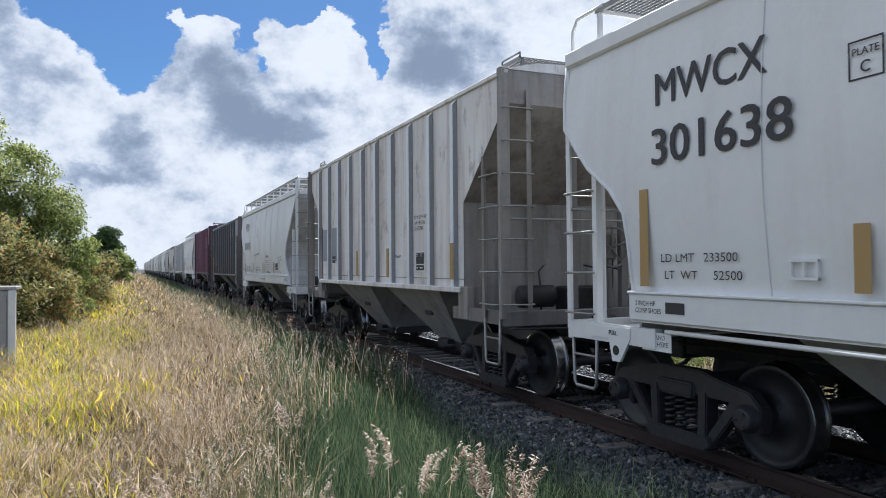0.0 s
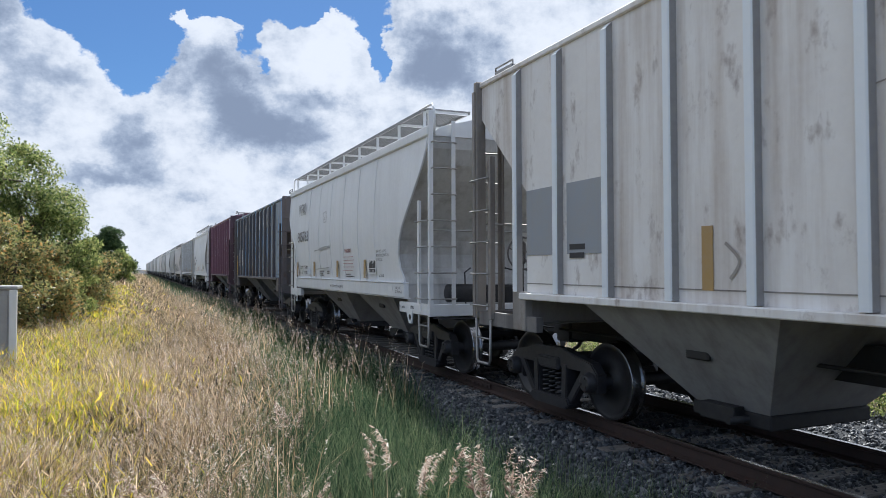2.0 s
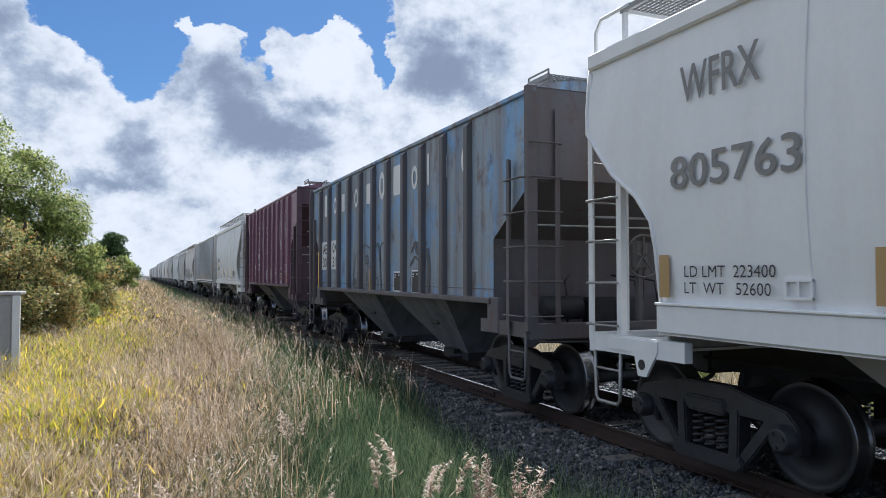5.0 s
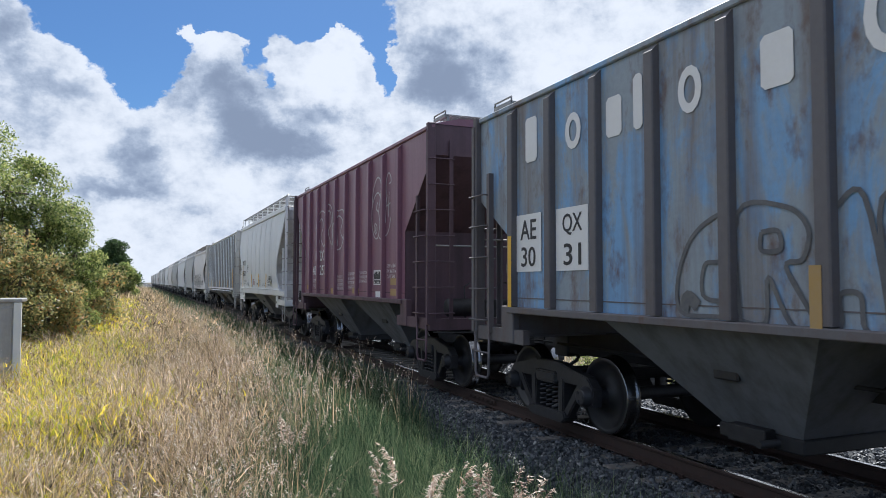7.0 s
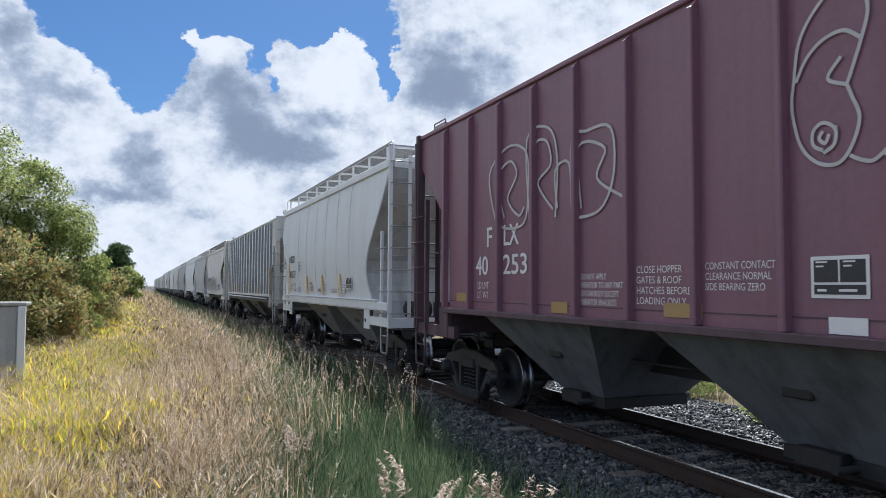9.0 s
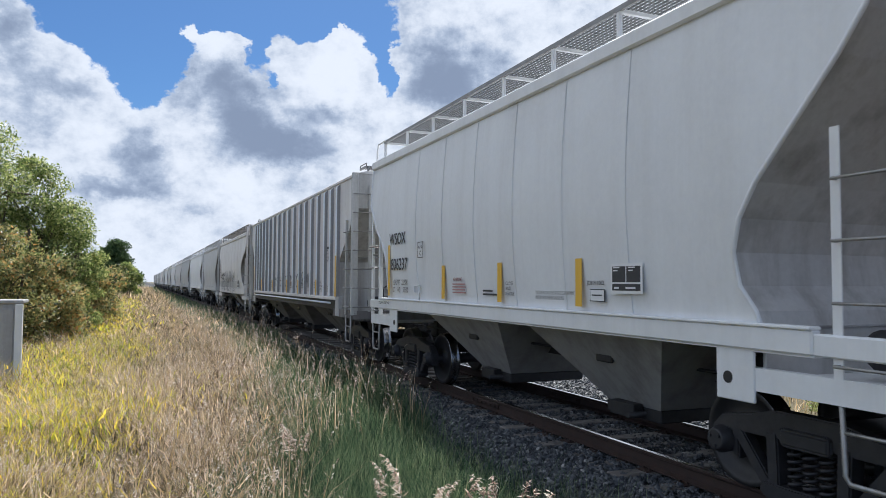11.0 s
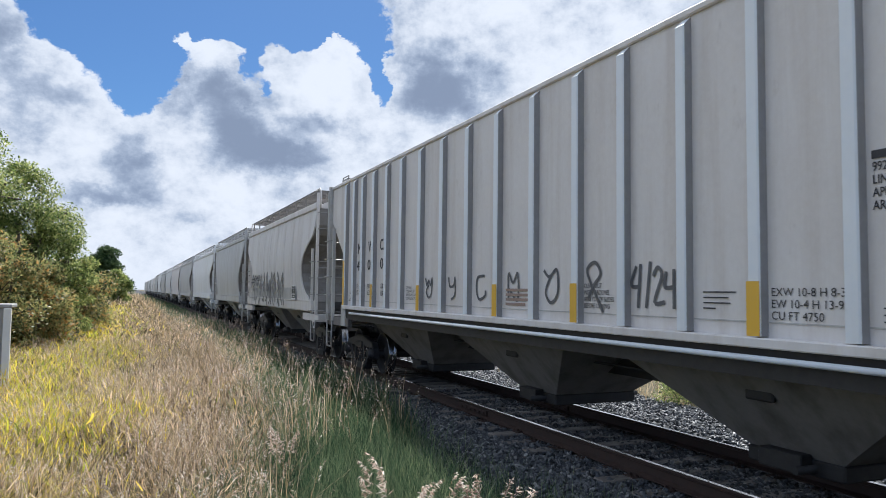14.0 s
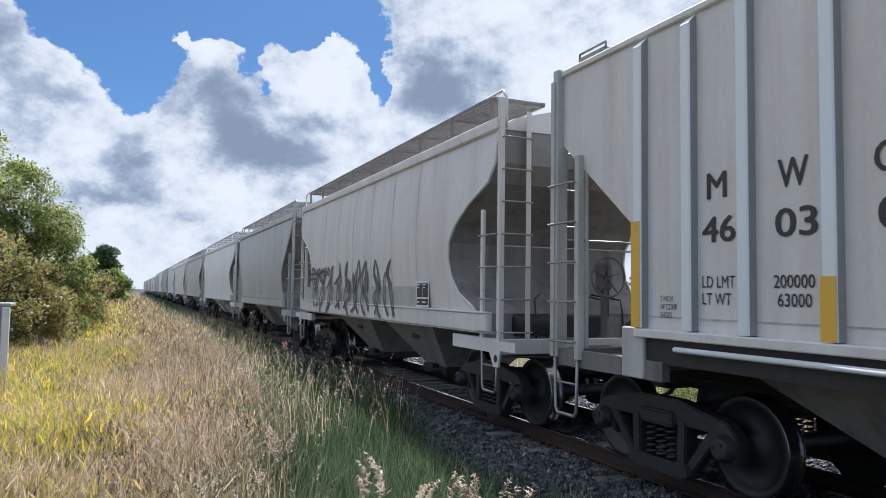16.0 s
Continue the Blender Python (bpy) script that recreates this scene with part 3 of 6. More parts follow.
def hopper_car(y0, y1, label, spin):
    """An empty at the middle of a car that lies between y0 and y1 along the train."""
    car = new("hopper_car")
    tagged(car, label, "railway wagon", "cars of the freight train")
    CARS.append((car, (y0 + y1) / 2))
    L = (y1 - y0) / 2
    centre_sill(car, L)
    for s in (-1, 1):
        running_gear(car, s * (L - 1.2), spin)
    return car, L


CUT_CURVE = [(1.50, 1.20), (1.62, 1.24), (1.80, 1.38), (2.05, 1.42), (2.30, 1.34), (2.55, 1.16), (2.80, 0.92), (3.05, 0.68), (3.30, 0.44), (3.55, 0.25), (3.80, 0.13), (4.0, 0.10)]
CUT_ANGLE = [(1.50, 1.13), (1.62, 1.13), (1.80, 1.13), (2.05, 1.12), (2.30, 1.08), (2.55, 0.88), (2.80, 0.52), (3.05, 0.28), (3.30, 0.04), (3.55, 0.02), (3.80, 0.02), (4.0, 0.02)]
CUT_BULB = [(1.50, 0.65), (1.62, 0.85), (1.80, 1.25), (2.05, 1.48), (2.30, 1.55), (2.55, 1.52), (2.80, 1.30), (3.05, 0.90), (3.30, 0.30), (3.55, 0.12), (3.80, 0.10), (4.0, 0.10)]
WIDTHS = [1.535, 1.55, 1.572, 1.595, 1.613, 1.625, 1.625, 1.617, 1.602, 1.583, 1.56, 1.537]


def side_at(z):
    """How far the smooth side stands out at a height."""
    return -float(np.interp(z, [c[0] for c in CUT_CURVE], WIDTHS)) - 0.012


def smooth_car(y0, y1, label, cut_a, cut_b, mat, end_mat, steel, spin=True, deck=True, nbay=2, sill_in=1.12, seed=1, lift=0.0, bay_mat=None, walk_mat=None, sill_low=1.27, plate=False):
    car, L = hopper_car(y0, y1, label, spin)
    levels = [(a[0] if i == 0 else a[0] + lift * (i / 11), w, a[1], b[1]) for i, (a, b, w) in enumerate(zip(cut_a, cut_b, WIDTHS))]
    zt = levels[-1][0]
    shell(car, L, levels, [(-1.3, zt + 0.16), (-0.7, zt + 0.32), (0.7, zt + 0.32), (1.3, zt + 0.16)], mat, end_mat, 0.012, 70 if spin else 8, seed)
    for side in (-1, 1):
        b = Build()
        b.box(*sorted((side * 1.50, side * 1.60)), -L + sill_in, L - sill_in, sill_low, 1.53, 0.015)
        b.box(*sorted((side * 1.50, side * 1.618)), -L + sill_in, L - sill_in, 1.525, 1.55, 0.006)
        b.box(*sorted((side * 1.47, side * 1.575)), -L + sill_in, L - sill_in, sill_low - 0.014, sill_low + 0.004)
        part("side_sill", b.mesh("side_sill", steel), car)
        b = Build()
        b.box(*sorted((side * 1.46, side * 1.585)), -L + 0.03, L - 0.03, zt - 0.02, zt + 0.15, 0.02)
        part("roof_rail", b.mesh("roof_rail", steel), car)
        if mat is M_WHITE:
            b = Build()
            b.tube([(side * 1.56, -L + 1.6, 1.19), (side * 1.56, L - 1.6, 1.19)], 0.022, 6)
            part("brake_pipe", b.mesh("brake_pipe", steel), car)
        for s in (-1, 1):
            b = Build()
            yy = s * (L - sill_in)
            if plate:
                b.box(*sorted((side * 1.545, side * 1.572)), *sorted((yy - s * 0.55, yy - s * 0.95)), 0.92, sill_low + 0.01, 0.008)
                e = Build()
                e.box(*sorted((side * 1.50, side * 1.59)), *sorted((s * (L - 0.02), yy)), sill_low, 1.50, 0.012)
                part("end_sill", e.mesh("end_sill", steel), car)
            else:
                b.prism([(yy + s * 0.75, 1.18), (yy + s * 0.02, 1.18), (yy + s * 0.02, 1.08), (yy + s * 0.18, 0.84), (yy + s * 0.30, 0.84), (yy + s * 0.36, 1.06), (yy + s * 0.75, 1.06)],
                        *sorted((side * 1.545, side * 1.572)))
            pad = part("jacking_pad", b.mesh("jacking_pad", steel), car)
            b = Build()
            hy, hz = (yy - s * 0.82, 1.10) if plate else (yy + s * 0.24, 0.95)
            b.prism([(hy + 0.05 * math.cos(t * math.pi / 8), hz + 0.05 * math.sin(t * math.pi / 8)) for t in range(16)], *sorted((side * 1.568, side * 1.576)))
            part("pull_hole", b.mesh("pull_hole", M_BLACKISH), pad)
        if spin:
            for i in range(1, 7):
                ys = -L + 1.6 + (2 * L - 3.2) * i / 7
                b = Build()
                b.tube([(side * (w + 0.004), ys, z) for z, w, _, _ in levels], 0.0055, 5)
                part("weld_seam", b.mesh("weld_seam", mat), car)
    if deck:
        zd = zt + 0.53
        for side in (-1, 1):
            x0, x1 = sorted((side * 0.62, side * 1.45))
            part("running_board", grating(x0, x1, -L + 0.45, L - 0.45, zd, 0.075 if spin else 0.3).mesh("running_board", walk_mat or M_GRATE), car, "open steel grating walkway")
            n = 9
            for i in range(n):
                y = -L + 0.5 + (2 * L - 1.0) * i / (n - 1)

                def make():
                    bb = Build()
                    bb.prism([(side * 1.42, zt + 0.12), (side * 1.46, zt + 0.12), (side * 1.46, zd - 0.02), (side * 0.62, zd - 0.02), (side * 0.62, zd - 0.06), (side * 1.42, zd - 0.06)], -0.025, 0.025, 1)
                    return bb.mesh("walkway_bracket", walk_mat or steel)
                part("walkway_bracket", stock(("bracket", side, zt, (walk_mat or steel).name), make), car, "", pose(0, y, 0))
            for s in (-1, 1):
                b = Build()
                b.tube([(side * 1.46, s * (L - 0.02), zt), (side * 1.46, s * (L - 0.02), zd - 0.12), (side * 1.46, s * (L - 0.12), zd), (side * 1.46, s * (L - 0.6), zd)], 0.022, 6)
                part("grab_iron", b.mesh("grab_iron", steel), car)
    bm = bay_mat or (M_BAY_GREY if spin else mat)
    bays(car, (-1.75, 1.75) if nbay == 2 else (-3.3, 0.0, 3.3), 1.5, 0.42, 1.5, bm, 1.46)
    for s in (-1, 1):
        ladders(car, L, s, steel, zt - 0.05 if s > 0 else zt + 0.4, 2.95, 1.56, M_RUNG)
        end_gear(car, L, s, steel, 1.56, 1.15, 3.6, s < 0)
    return car, L


def ribbed_car(y0, y1, label, eave, ribs, mat, rib_mat, end_mat, spin=True, bay_centres=(-1.85, 1.85), bay_half=1.35, bay_mat=None, cut=(1.35, 2.75, 3.95), rib_w=0.10, seed=3, pipe=False, posts=False, post_mat=None):
    car, L = hopper_car(y0, y1, label, spin)
    d, zl, zh = cut
    dark_paint = mat in (M_MAROON, M_BLUE)
    zh = min(zh, eave - 0.3)
    w = 1.50
    levels = [(1.48, w, d, d), (zl, w, d, d), (zl + 0.01, w, d - 0.02, d - 0.02), (zh, w, 0.02, 0.02), (eave, w, 0.02, 0.02)]
    shell(car, L, levels, [(-1.0, eave + 0.12), (0, eave + 0.16), (1.0, eave + 0.12)], mat, end_mat, 0.0, 2, seed)
    for side in (-1, 1):
        b = Build()
        b.box(*sorted((side * 1.45, side * 1.535)), -L, L, eave - 0.07, eave, 0.012)
        part("top_chord", b.mesh("top_chord", mat), car)
        b = Build()
        b.box(*sorted((side * 1.44, side * 1.60)), -L + d - 0.05, L - d + 0.05, 1.41, 1.49, 0.01)
        part("side_sill", b.mesh("side_sill", end_mat if dark_paint else mat), car)
        for y in ribs:
            def make():
                bb = Build()
                h = rib_w / 2
                bb.prism([(-1.495, -h), (-1.578, -h), (-1.59, -h + 0.012), (-1.59, h - 0.012), (-1.578, h), (-1.495, h)], 1.5, eave - 0.16, 2)
                bb.prism([(-1.495, eave - 0.16), (-1.585, eave - 0.16), (-1.505, eave - 0.08), (-1.495, eave - 0.08)], -h + 0.004, h - 0.004, 1)
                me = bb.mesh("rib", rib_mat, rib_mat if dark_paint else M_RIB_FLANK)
                # faces turned along the train get the darker flank paint, shade included
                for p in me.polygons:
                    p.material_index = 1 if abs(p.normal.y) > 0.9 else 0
                return me
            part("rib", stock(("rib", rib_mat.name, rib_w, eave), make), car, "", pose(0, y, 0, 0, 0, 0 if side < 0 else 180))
        b = Build()
        b.box(*sorted((side * 1.495, side * 1.506)), -L + d, L - d, 1.60, 1.612)
        part("seam", b.mesh("seam", end_mat), car)
        if pipe:
            b = Build()
            b.tube([(side * 1.585, -L + 2.0, 1.33), (side * 1.585, L - 2.0, 1.33)], 0.025, 6)
            part("brake_pipe", b.mesh("brake_pipe", rib_mat), car)
            b = Build()
            b.box(*sorted((side * 1.40, side * 1.53)), -L + d, L - d, 1.18, 1.41)
            part("lower_sill", b.mesh("lower_sill", M_BLACKISH), car)
        for s in (-1, 1):
            b = Build()
            yy = s * (L - d)
            b.box(*sorted((side * 1.46, side * 1.57)), *sorted((yy - s * 0.06, yy + s * 0.26)), 1.02, 1.5, 0.012)
            part("jacking_pad", b.mesh("jacking_pad", end_mat), car)
            b = Build()
            b.box(*sorted((side * 1.44, side * 1.585)), *sorted((s * L, s * (L - 0.1))), 1.1, eave + 0.02, 0.012)
            part("corner_post", b.mesh("corner_post", end_mat), car)
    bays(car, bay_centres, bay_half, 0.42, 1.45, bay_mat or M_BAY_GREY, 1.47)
    zd = eave + 0.19
    for side in (-1, 1):
        x0, x1 = sorted((side * 0.45, side * 0.85))
        part("running_board", grating(x0, x1, -L + 0.2, L - 0.2, zd, 0.09 if spin else 0.3).mesh("running_board", M_GRATE), car, "open steel grating walkway")
    for s in (-1, 1):
        b = grating(-1.25, 1.25, *sorted((s * (L - 0.05), s * (L - 0.55))), zd)
        for x in (-1.2, -0.5, 0.5, 1.2):
            b.box(x - 0.02, x + 0.02, *sorted((s * (L - 0.06), s * (L - 0.1))), eave, zd)
        for x in (-1.25, 1.25):
            b.tube([(x, s * (L - 0.05), zd), (x, s * (L - 0.05), zd + 0.06), (x, s * (L - 0.55), zd + 0.06), (x, s * (L - 0.55), zd)], 0.014, 5)
        part("end_walkway", b.mesh("end_walkway", M_GRATE), car)
    for s in (-1, 1):
        ladders(car, L + 0.014, s, end_mat, eave - 0.12, 3.3, 1.60, end_mat if dark_paint else M_RUNG)
        end_gear(car, L, s, end_mat if dark_paint else M_GRIME, 1.55, d, 3.4, s < 0, posts)
    return car, L


def strip(car, c, y, z0, z1, x, mat=M_OCHRE, width=0.13):
    patch(car, y - c - width / 2, y - c + width / 2, z0, z1, x, mat, "reflector_strip", "ochre reflective strip")


def bars(car, y, z, x, rows, mat=M_INK, h=0.055, gap=0.095, name="stencil_bar"):
    """Writing too small to read: bars of its length."""
    for i, n in enumerate(rows):
        b = Build()
        b.box(x - 0.003, x, y - n, y, z - i * gap, z - i * gap + h)
        part(name, b.mesh(name, mat), car)


def data_panel(car, y, z, x, w=0.62, h=0.62, single=False):
    b = Build()
    b.box(x - 0.003, x, y - w, y, z - h, z)
    board = part("data_panel", b.mesh("data_panel", M_INK_WHITE), car, "black and white inspection panel")
    b = Build()
    m = w * 0.06
    if single:
        b.box(x - 0.006, x - 0.003, y - w + m, y - m, z - h + m, z - m)
        part("panel_field", b.mesh("panel_field", M_INK), board)
        bars(board, y - w * 0.12, z - h * 0.2, x - 0.006, [w * 0.16, w * 0.1], M_INK_WHITE, h * 0.045, h * 0.1)
        bars(board, y - w * 0.5, z - h * 0.2, x - 0.006, [w * 0.14], M_INK_WHITE, h * 0.045)
        return
    b.box(x - 0.006, x - 0.003, y - w * 0.5 + m * 0.3, y - m, z - h * 0.62, z - m)
    b.box(x - 0.006, x - 0.003, y - w + m, y - w * 0.5 - m * 0.3, z - h * 0.62, z - m)
    b.box(x - 0.006, x - 0.003, y - w + m, y - m, z - h + m, z - h * 0.68)
    part("panel_field", b.mesh("panel_field", M_INK), board)
    for a in (0.1, 0.58):
        bars(board, y - w * a, z - h * 0.16, x - 0.006, [w * 0.2, w * 0.14], M_INK_WHITE, h * 0.04, h * 0.1)
    bars(board, y - w * 0.12, z - h * 0.84, x - 0.006, [w * 0.16], M_INK_WHITE, h * 0.06)
    bars(board, y - w * 0.5, z - h * 0.84, x - 0.006, [w * 0.3], M_INK_WHITE, h * 0.06)


def card_holder(car, y, z, x):
    b = Build()
    for y0, y1, z0, z1 in ((0, 0.24, 0, 0.02), (0, 0.24, 0.13, 0.15), (0, 0.02, 0, 0.15), (0.11, 0.13, 0, 0.15), (0.22, 0.24, 0, 0.15)):
        b.box(x - 0.025, x, y - y1, y - y0, z + z0, z + z1)
    part("card_holder", b.mesh("card_holder", M_WHITE), car, "small pressed-steel card frame")


def build_train():
    S = side_at
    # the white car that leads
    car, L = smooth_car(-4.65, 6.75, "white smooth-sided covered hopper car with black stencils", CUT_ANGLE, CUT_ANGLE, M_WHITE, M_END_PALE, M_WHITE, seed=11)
    c = 1.05
    lettering("MWCX", M_INK, car, 5.19 - c, 3.24, 1.26, 0.30, S(3.4))
    lettering("301638", M_INK, car, 5.22 - c, 2.70, 1.54, 0.33, S(2.85), 0.01)
    lettering("LD LMT   233500", M_INK, car, 5.16 - c, 1.82, 0.90, 0.075, S(1.9), 0.01)
    lettering("LT  WT     52500", M_INK, car, 5.13 - c, 1.67, 0.90, 0.075, S(1.75), 0.01)
    lettering("2 INCH HF\nCOMP SHOES", M_INK, car, 5.52 - c, 1.35, 0.36, 0.115, -1.604)
    for y in (5.36, 3.18, 1.0, -1.2):
        strip(car, c, y, 1.60, 2.50 if y > 5 else 2.06, S(2.0) - 0.015, M_OCHRE, 0.12)
    b = Build()
    for y0, y1, z0, z1 in ((3.0, 3.25, 3.0, 3.012), (3.0, 3.25, 3.25, 3.262), (3.0, 3.012, 3.0, 3.26), (3.238, 3.25, 3.0, 3.26)):
        b.box(S(3.2) - 0.003, S(3.2), y0 - c, y1 - c, z0, z1)
    part("plate_mark", b.mesh("plate_mark", M_INK), car)
    lettering("PLATE", M_INK, car, 3.22 - c, 3.16, 0.19, 0.05, S(3.2) - 0.002)
    lettering("C", M_INK, car, 3.16 - c, 3.04, 0.07, 0.08, S(3.1) - 0.002)
    card_holder(car, 3.77 - c, 1.68, S(1.75))
    lettering("PULL", M_INK, car, 5.98 - c, 1.10, 0.14, 0.045, -1.576, 0.01)
    patch(car, 5.5 - c, 5.1 - c, 1.0, 1.17, -1.54, M_PALE, "jack_plate", "small stencilled steel plate")
    lettering("LIFT AND\nJACK HERE", M_INK, car, 5.46 - c, 1.03, 0.32, 0.12, -1.546)
    patch(car, 5.1 - c, 4.86 - c, 1.36, 1.46, -1.602, M_INK, "stencil_block", "small black stencilled block")
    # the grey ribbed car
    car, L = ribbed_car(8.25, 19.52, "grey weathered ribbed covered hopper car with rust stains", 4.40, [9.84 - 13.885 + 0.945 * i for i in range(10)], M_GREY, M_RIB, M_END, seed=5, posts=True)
    c = 13.885
    data_panel(car, 11.55 - c, 2.06, -1.506, 0.41, 0.35)
    lettering("EXW 10-8 H  4-0\nEW  9-8 H 14-6\nCU FT 2980", M_INK, car, 11.60 - c, 2.42, 0.54, 0.26, -1.506)
    for y in (13.05, 9.84, 15.1):
        strip(car, c, y, 1.60, 2.15, -1.588 if y < 10 else -1.506, M_OCHRE)
    patch(car, 12.0 - c, 12.35 - c, 1.92, 1.98, -1.506, M_INK_WHITE, "painted_patch")
    for y in (16.9, 17.8):
        patch(car, y - c - 0.33, y - c + 0.36, 1.95, 2.75, -1.506, plain("grey_blue_patch", (0.30, 0.34, 0.40), 0.6, 0.6), "painted_patch", "grey-blue touch-up paint")
    rub = plain("worn_brown_scrape", (0.30, 0.25, 0.22), 0.7, 0.6)
    for line, r in (([(12.72, 2.2), (12.7, 1.95), (12.74, 1.75)], 0.022), ([(12.6, 2.0), (12.45, 1.98), (12.3, 2.0)], 0.02), ([(13.6, 3.0), (13.35, 3.04), (13.1, 3.12)], 0.006), ([(14.9, 2.0), (14.75, 1.85), (14.85, 1.7)], 0.015)):
        stroke(car, [(y - c, z) for y, z in line], r, rub, -1.508, "scrape_mark", "brown scraped paint")
    bars(car, 17.2 - c, 2.0, -1.512, [0.3, 0.28], h=0.06)
    # the pale smooth car
    car, L = smooth_car(21.25, 32.65, "pale grey smooth-sided covered hopper car with dented edge", CUT_CURVE, CUT_ANGLE, M_PALE, M_END_PALE, M_PALE, seed=21)
    c = 26.95
    ink = plain("faded_grey_stencil", (0.16, 0.16, 0.165), 0.6, 0.5)
    lettering("WFRX", ink, car, 31.15 - c, 3.30, 0.88, 0.32, S(3.3) - 0.006)
    lettering("805763", ink, car, 31.27 - c, 2.55, 1.38, 0.29, S(2.7), 0.01)
    lettering("LD LMT  223400\nLT  WT   52600", M_INK, car, 31.16 - c, 1.64, 0.98, 0.24, S(1.85))
    lettering("WARNING", M_INK_RED, car, 26.24 - c, 2.15, 0.51, 0.09, S(2.2), 0.01)
    bars(car, 26.35 - c, 2.05, S(2.05) - 0.004, [0.8, 0.86, 0.78, 0.84, 0.8], M_INK_RED, 0.011, 0.075)
    lettering("EW 10-1    H 13-0\nEXW 10-8  EXW H 8-0\nCU FT 3250", M_INK, car, 23.92 - c, 1.94, 0.73, 0.22, S(2.05))
    data_panel(car, 24.46 - c, 1.98, S(1.9), 0.46, 0.29)
    for y in (31.4, 29.31, 26.93, 24.72):
        strip(car, c, y, 1.60, 1.98, S(2.0), M_OCHRE)
    scuff = plain("scuffed_grey_blue_paint", (0.36, 0.39, 0.43), 0.6, 0.7)
    for line, r in (([(29.2, 2.26), (28.7, 2.28), (28.3, 2.31)], 0.010), ([(28.6, 2.29), (28.1, 2.32), (27.55, 2.33)], 0.028), ([(28.9, 1.78), (28.3, 1.80), (27.6, 1.82)], 0.010)):
        stroke(car, [(y - c, z) for y, z in line], r, scuff, S(2.3) - 0.012, "scuff_mark", "grey scuff along the side")
    b = Build()
    for y0, y1, z0, z1 in ((27.87, 28.13, 2.95, 2.962), (27.87, 28.13, 3.2, 3.212), (27.87, 27.882, 2.95, 3.21), (28.118, 28.13, 2.95, 3.21)):
        b.box(S(3.0) - 0.006, S(3.0) - 0.003, y0 - c, y1 - c, z0, z1)
    part("plate_mark", b.mesh("plate_mark", ink), car)
    lettering("C", ink, car, 28.04 - c, 3.0, 0.08, 0.09, S(3.0) - 0.006)
    card_holder(car, 30.1 - c, 1.62, S(1.7))
    bars(car, 28.75 - c, 1.72, S(1.75) - 0.004, [0.42, 0.36, 0.4], M_INK, 0.022, 0.05)
    bars(car, 28.0 - c, 1.72, S(1.75) - 0.004, [0.24, 0.26], M_INK, 0.022, 0.05)
    bars(car, 26.25 - c, 1.66, S(1.75) - 0.004, [0.4, 0.7], M_INK, 0.018, 0.05)
    lettering("VENT CAR WHEN UNLOADING", M_INK, car, 27.59 - c, 1.355, 1.15, 0.06, -1.604)
    lettering("2 INCH HF\nCOMP SHOES", M_INK, car, 22.83 - c, 1.35, 0.37, 0.115, -1.604, 0.01)
    patch(car, 23.22 - c, 22.96 - c, 1.38, 1.46, -1.604, M_INK_WHITE)
    lettering("EIL VALVE", M_INK, car, 23.85 - c, 1.63, 0.30, 0.06, S(1.7))
    lettering("PULL", M_INK, car, 22.08 - c, 1.10, 0.16, 0.05, -1.576, 0.01)
    lettering("JACK HERE", M_INK, car, 22.72 - c, 1.08, 0.34, 0.05, -1.576)
    # the faded blue car
    ribs = [45.0 - 40.0 - 0.925 * i for i in range(11)]
    car, L = ribbed_car(33.9, 46.1, "faded blue ribbed covered hopper car with graffiti", 4.15, ribs, M_BLUE, M_BLUE_RIB, M_BLUE_RIB, bay_mat=M_BAY_DARK, seed=8, rib_w=0.13, cut=(1.1, 2.3, 3.0))
    c = 40.0
    x = -1.507
    for y, wdt, h, ring in ((44.56, 0.28, 0.56, 0), (43.62, 0.32, 0.42, 1), (42.86, 0.26, 0.42, 0), (42.47, 0.14, 0.55, 0), (41.75, 0.30, 0.43, 1), (40.80, 0.31, 0.43, 0),
                            (39.9, 0.36, 0.56, 1), (38.98, 0.42, 0.56, 0), (38.05, 0.30, 0.43, 1), (37.4, 0.10, 0.55, 0), (36.75, 0.30, 0.43, 0), (35.9, 0.30, 0.43, 1)):
        y, n, b = y - c, 14, Build()
        edge = [(math.cos(2 * math.pi * i / n), math.sin(2 * math.pi * i / n)) for i in range(n)]
        if ring:
            mid_z = 3.31 + h / 2
            b.grid([[(x - 0.003, y + p * wdt * f, mid_z + q * h * (f * 0.8 + 0.1)) for p, q in edge + edge[:1]] for f in (0.5, 0.24)], False)
        else:
            b.prism([(y - wdt / 2, 3.35), (y - wdt / 2 + 0.04, 3.31), (y + wdt / 2 - 0.04, 3.31), (y + wdt / 2, 3.35), (y + wdt / 2, 3.27 + h), (y + wdt / 2 - 0.04, 3.31 + h), (y - wdt / 2 + 0.04, 3.31 + h), (y - wdt / 2, 3.27 + h)], x - 0.003, x)
        part("name_block", b.mesh("name_block", M_INK_WHITE), car)
    for y0, words, z in ((44.97, "AE\n30", 1.94), (43.98, "QX\n31", 1.94)):
        patch(car, y0 - c, y0 - 0.65 - c, z, z + 0.72, x - 0.001, M_INK_WHITE, "number_patch", "white square number patch")
        top, low = words.split("\n")
        lettering(top, M_INK, car, y0 - 0.14 - c, z + 0.40, 0.40, 0.25, x - 0.007, 0.01)
        lettering(low, M_INK, car, y0 - 0.16 - c, z + 0.06, 0.36, 0.25, x - 0.007, 0.01)
    strip(car, c, 44.98, 1.49, 2.4, -1.592, M_YELLOW, 0.09)
    strip(car, c, 40.43, 1.46, 1.93, -1.592, M_OCHRE, 0.10)
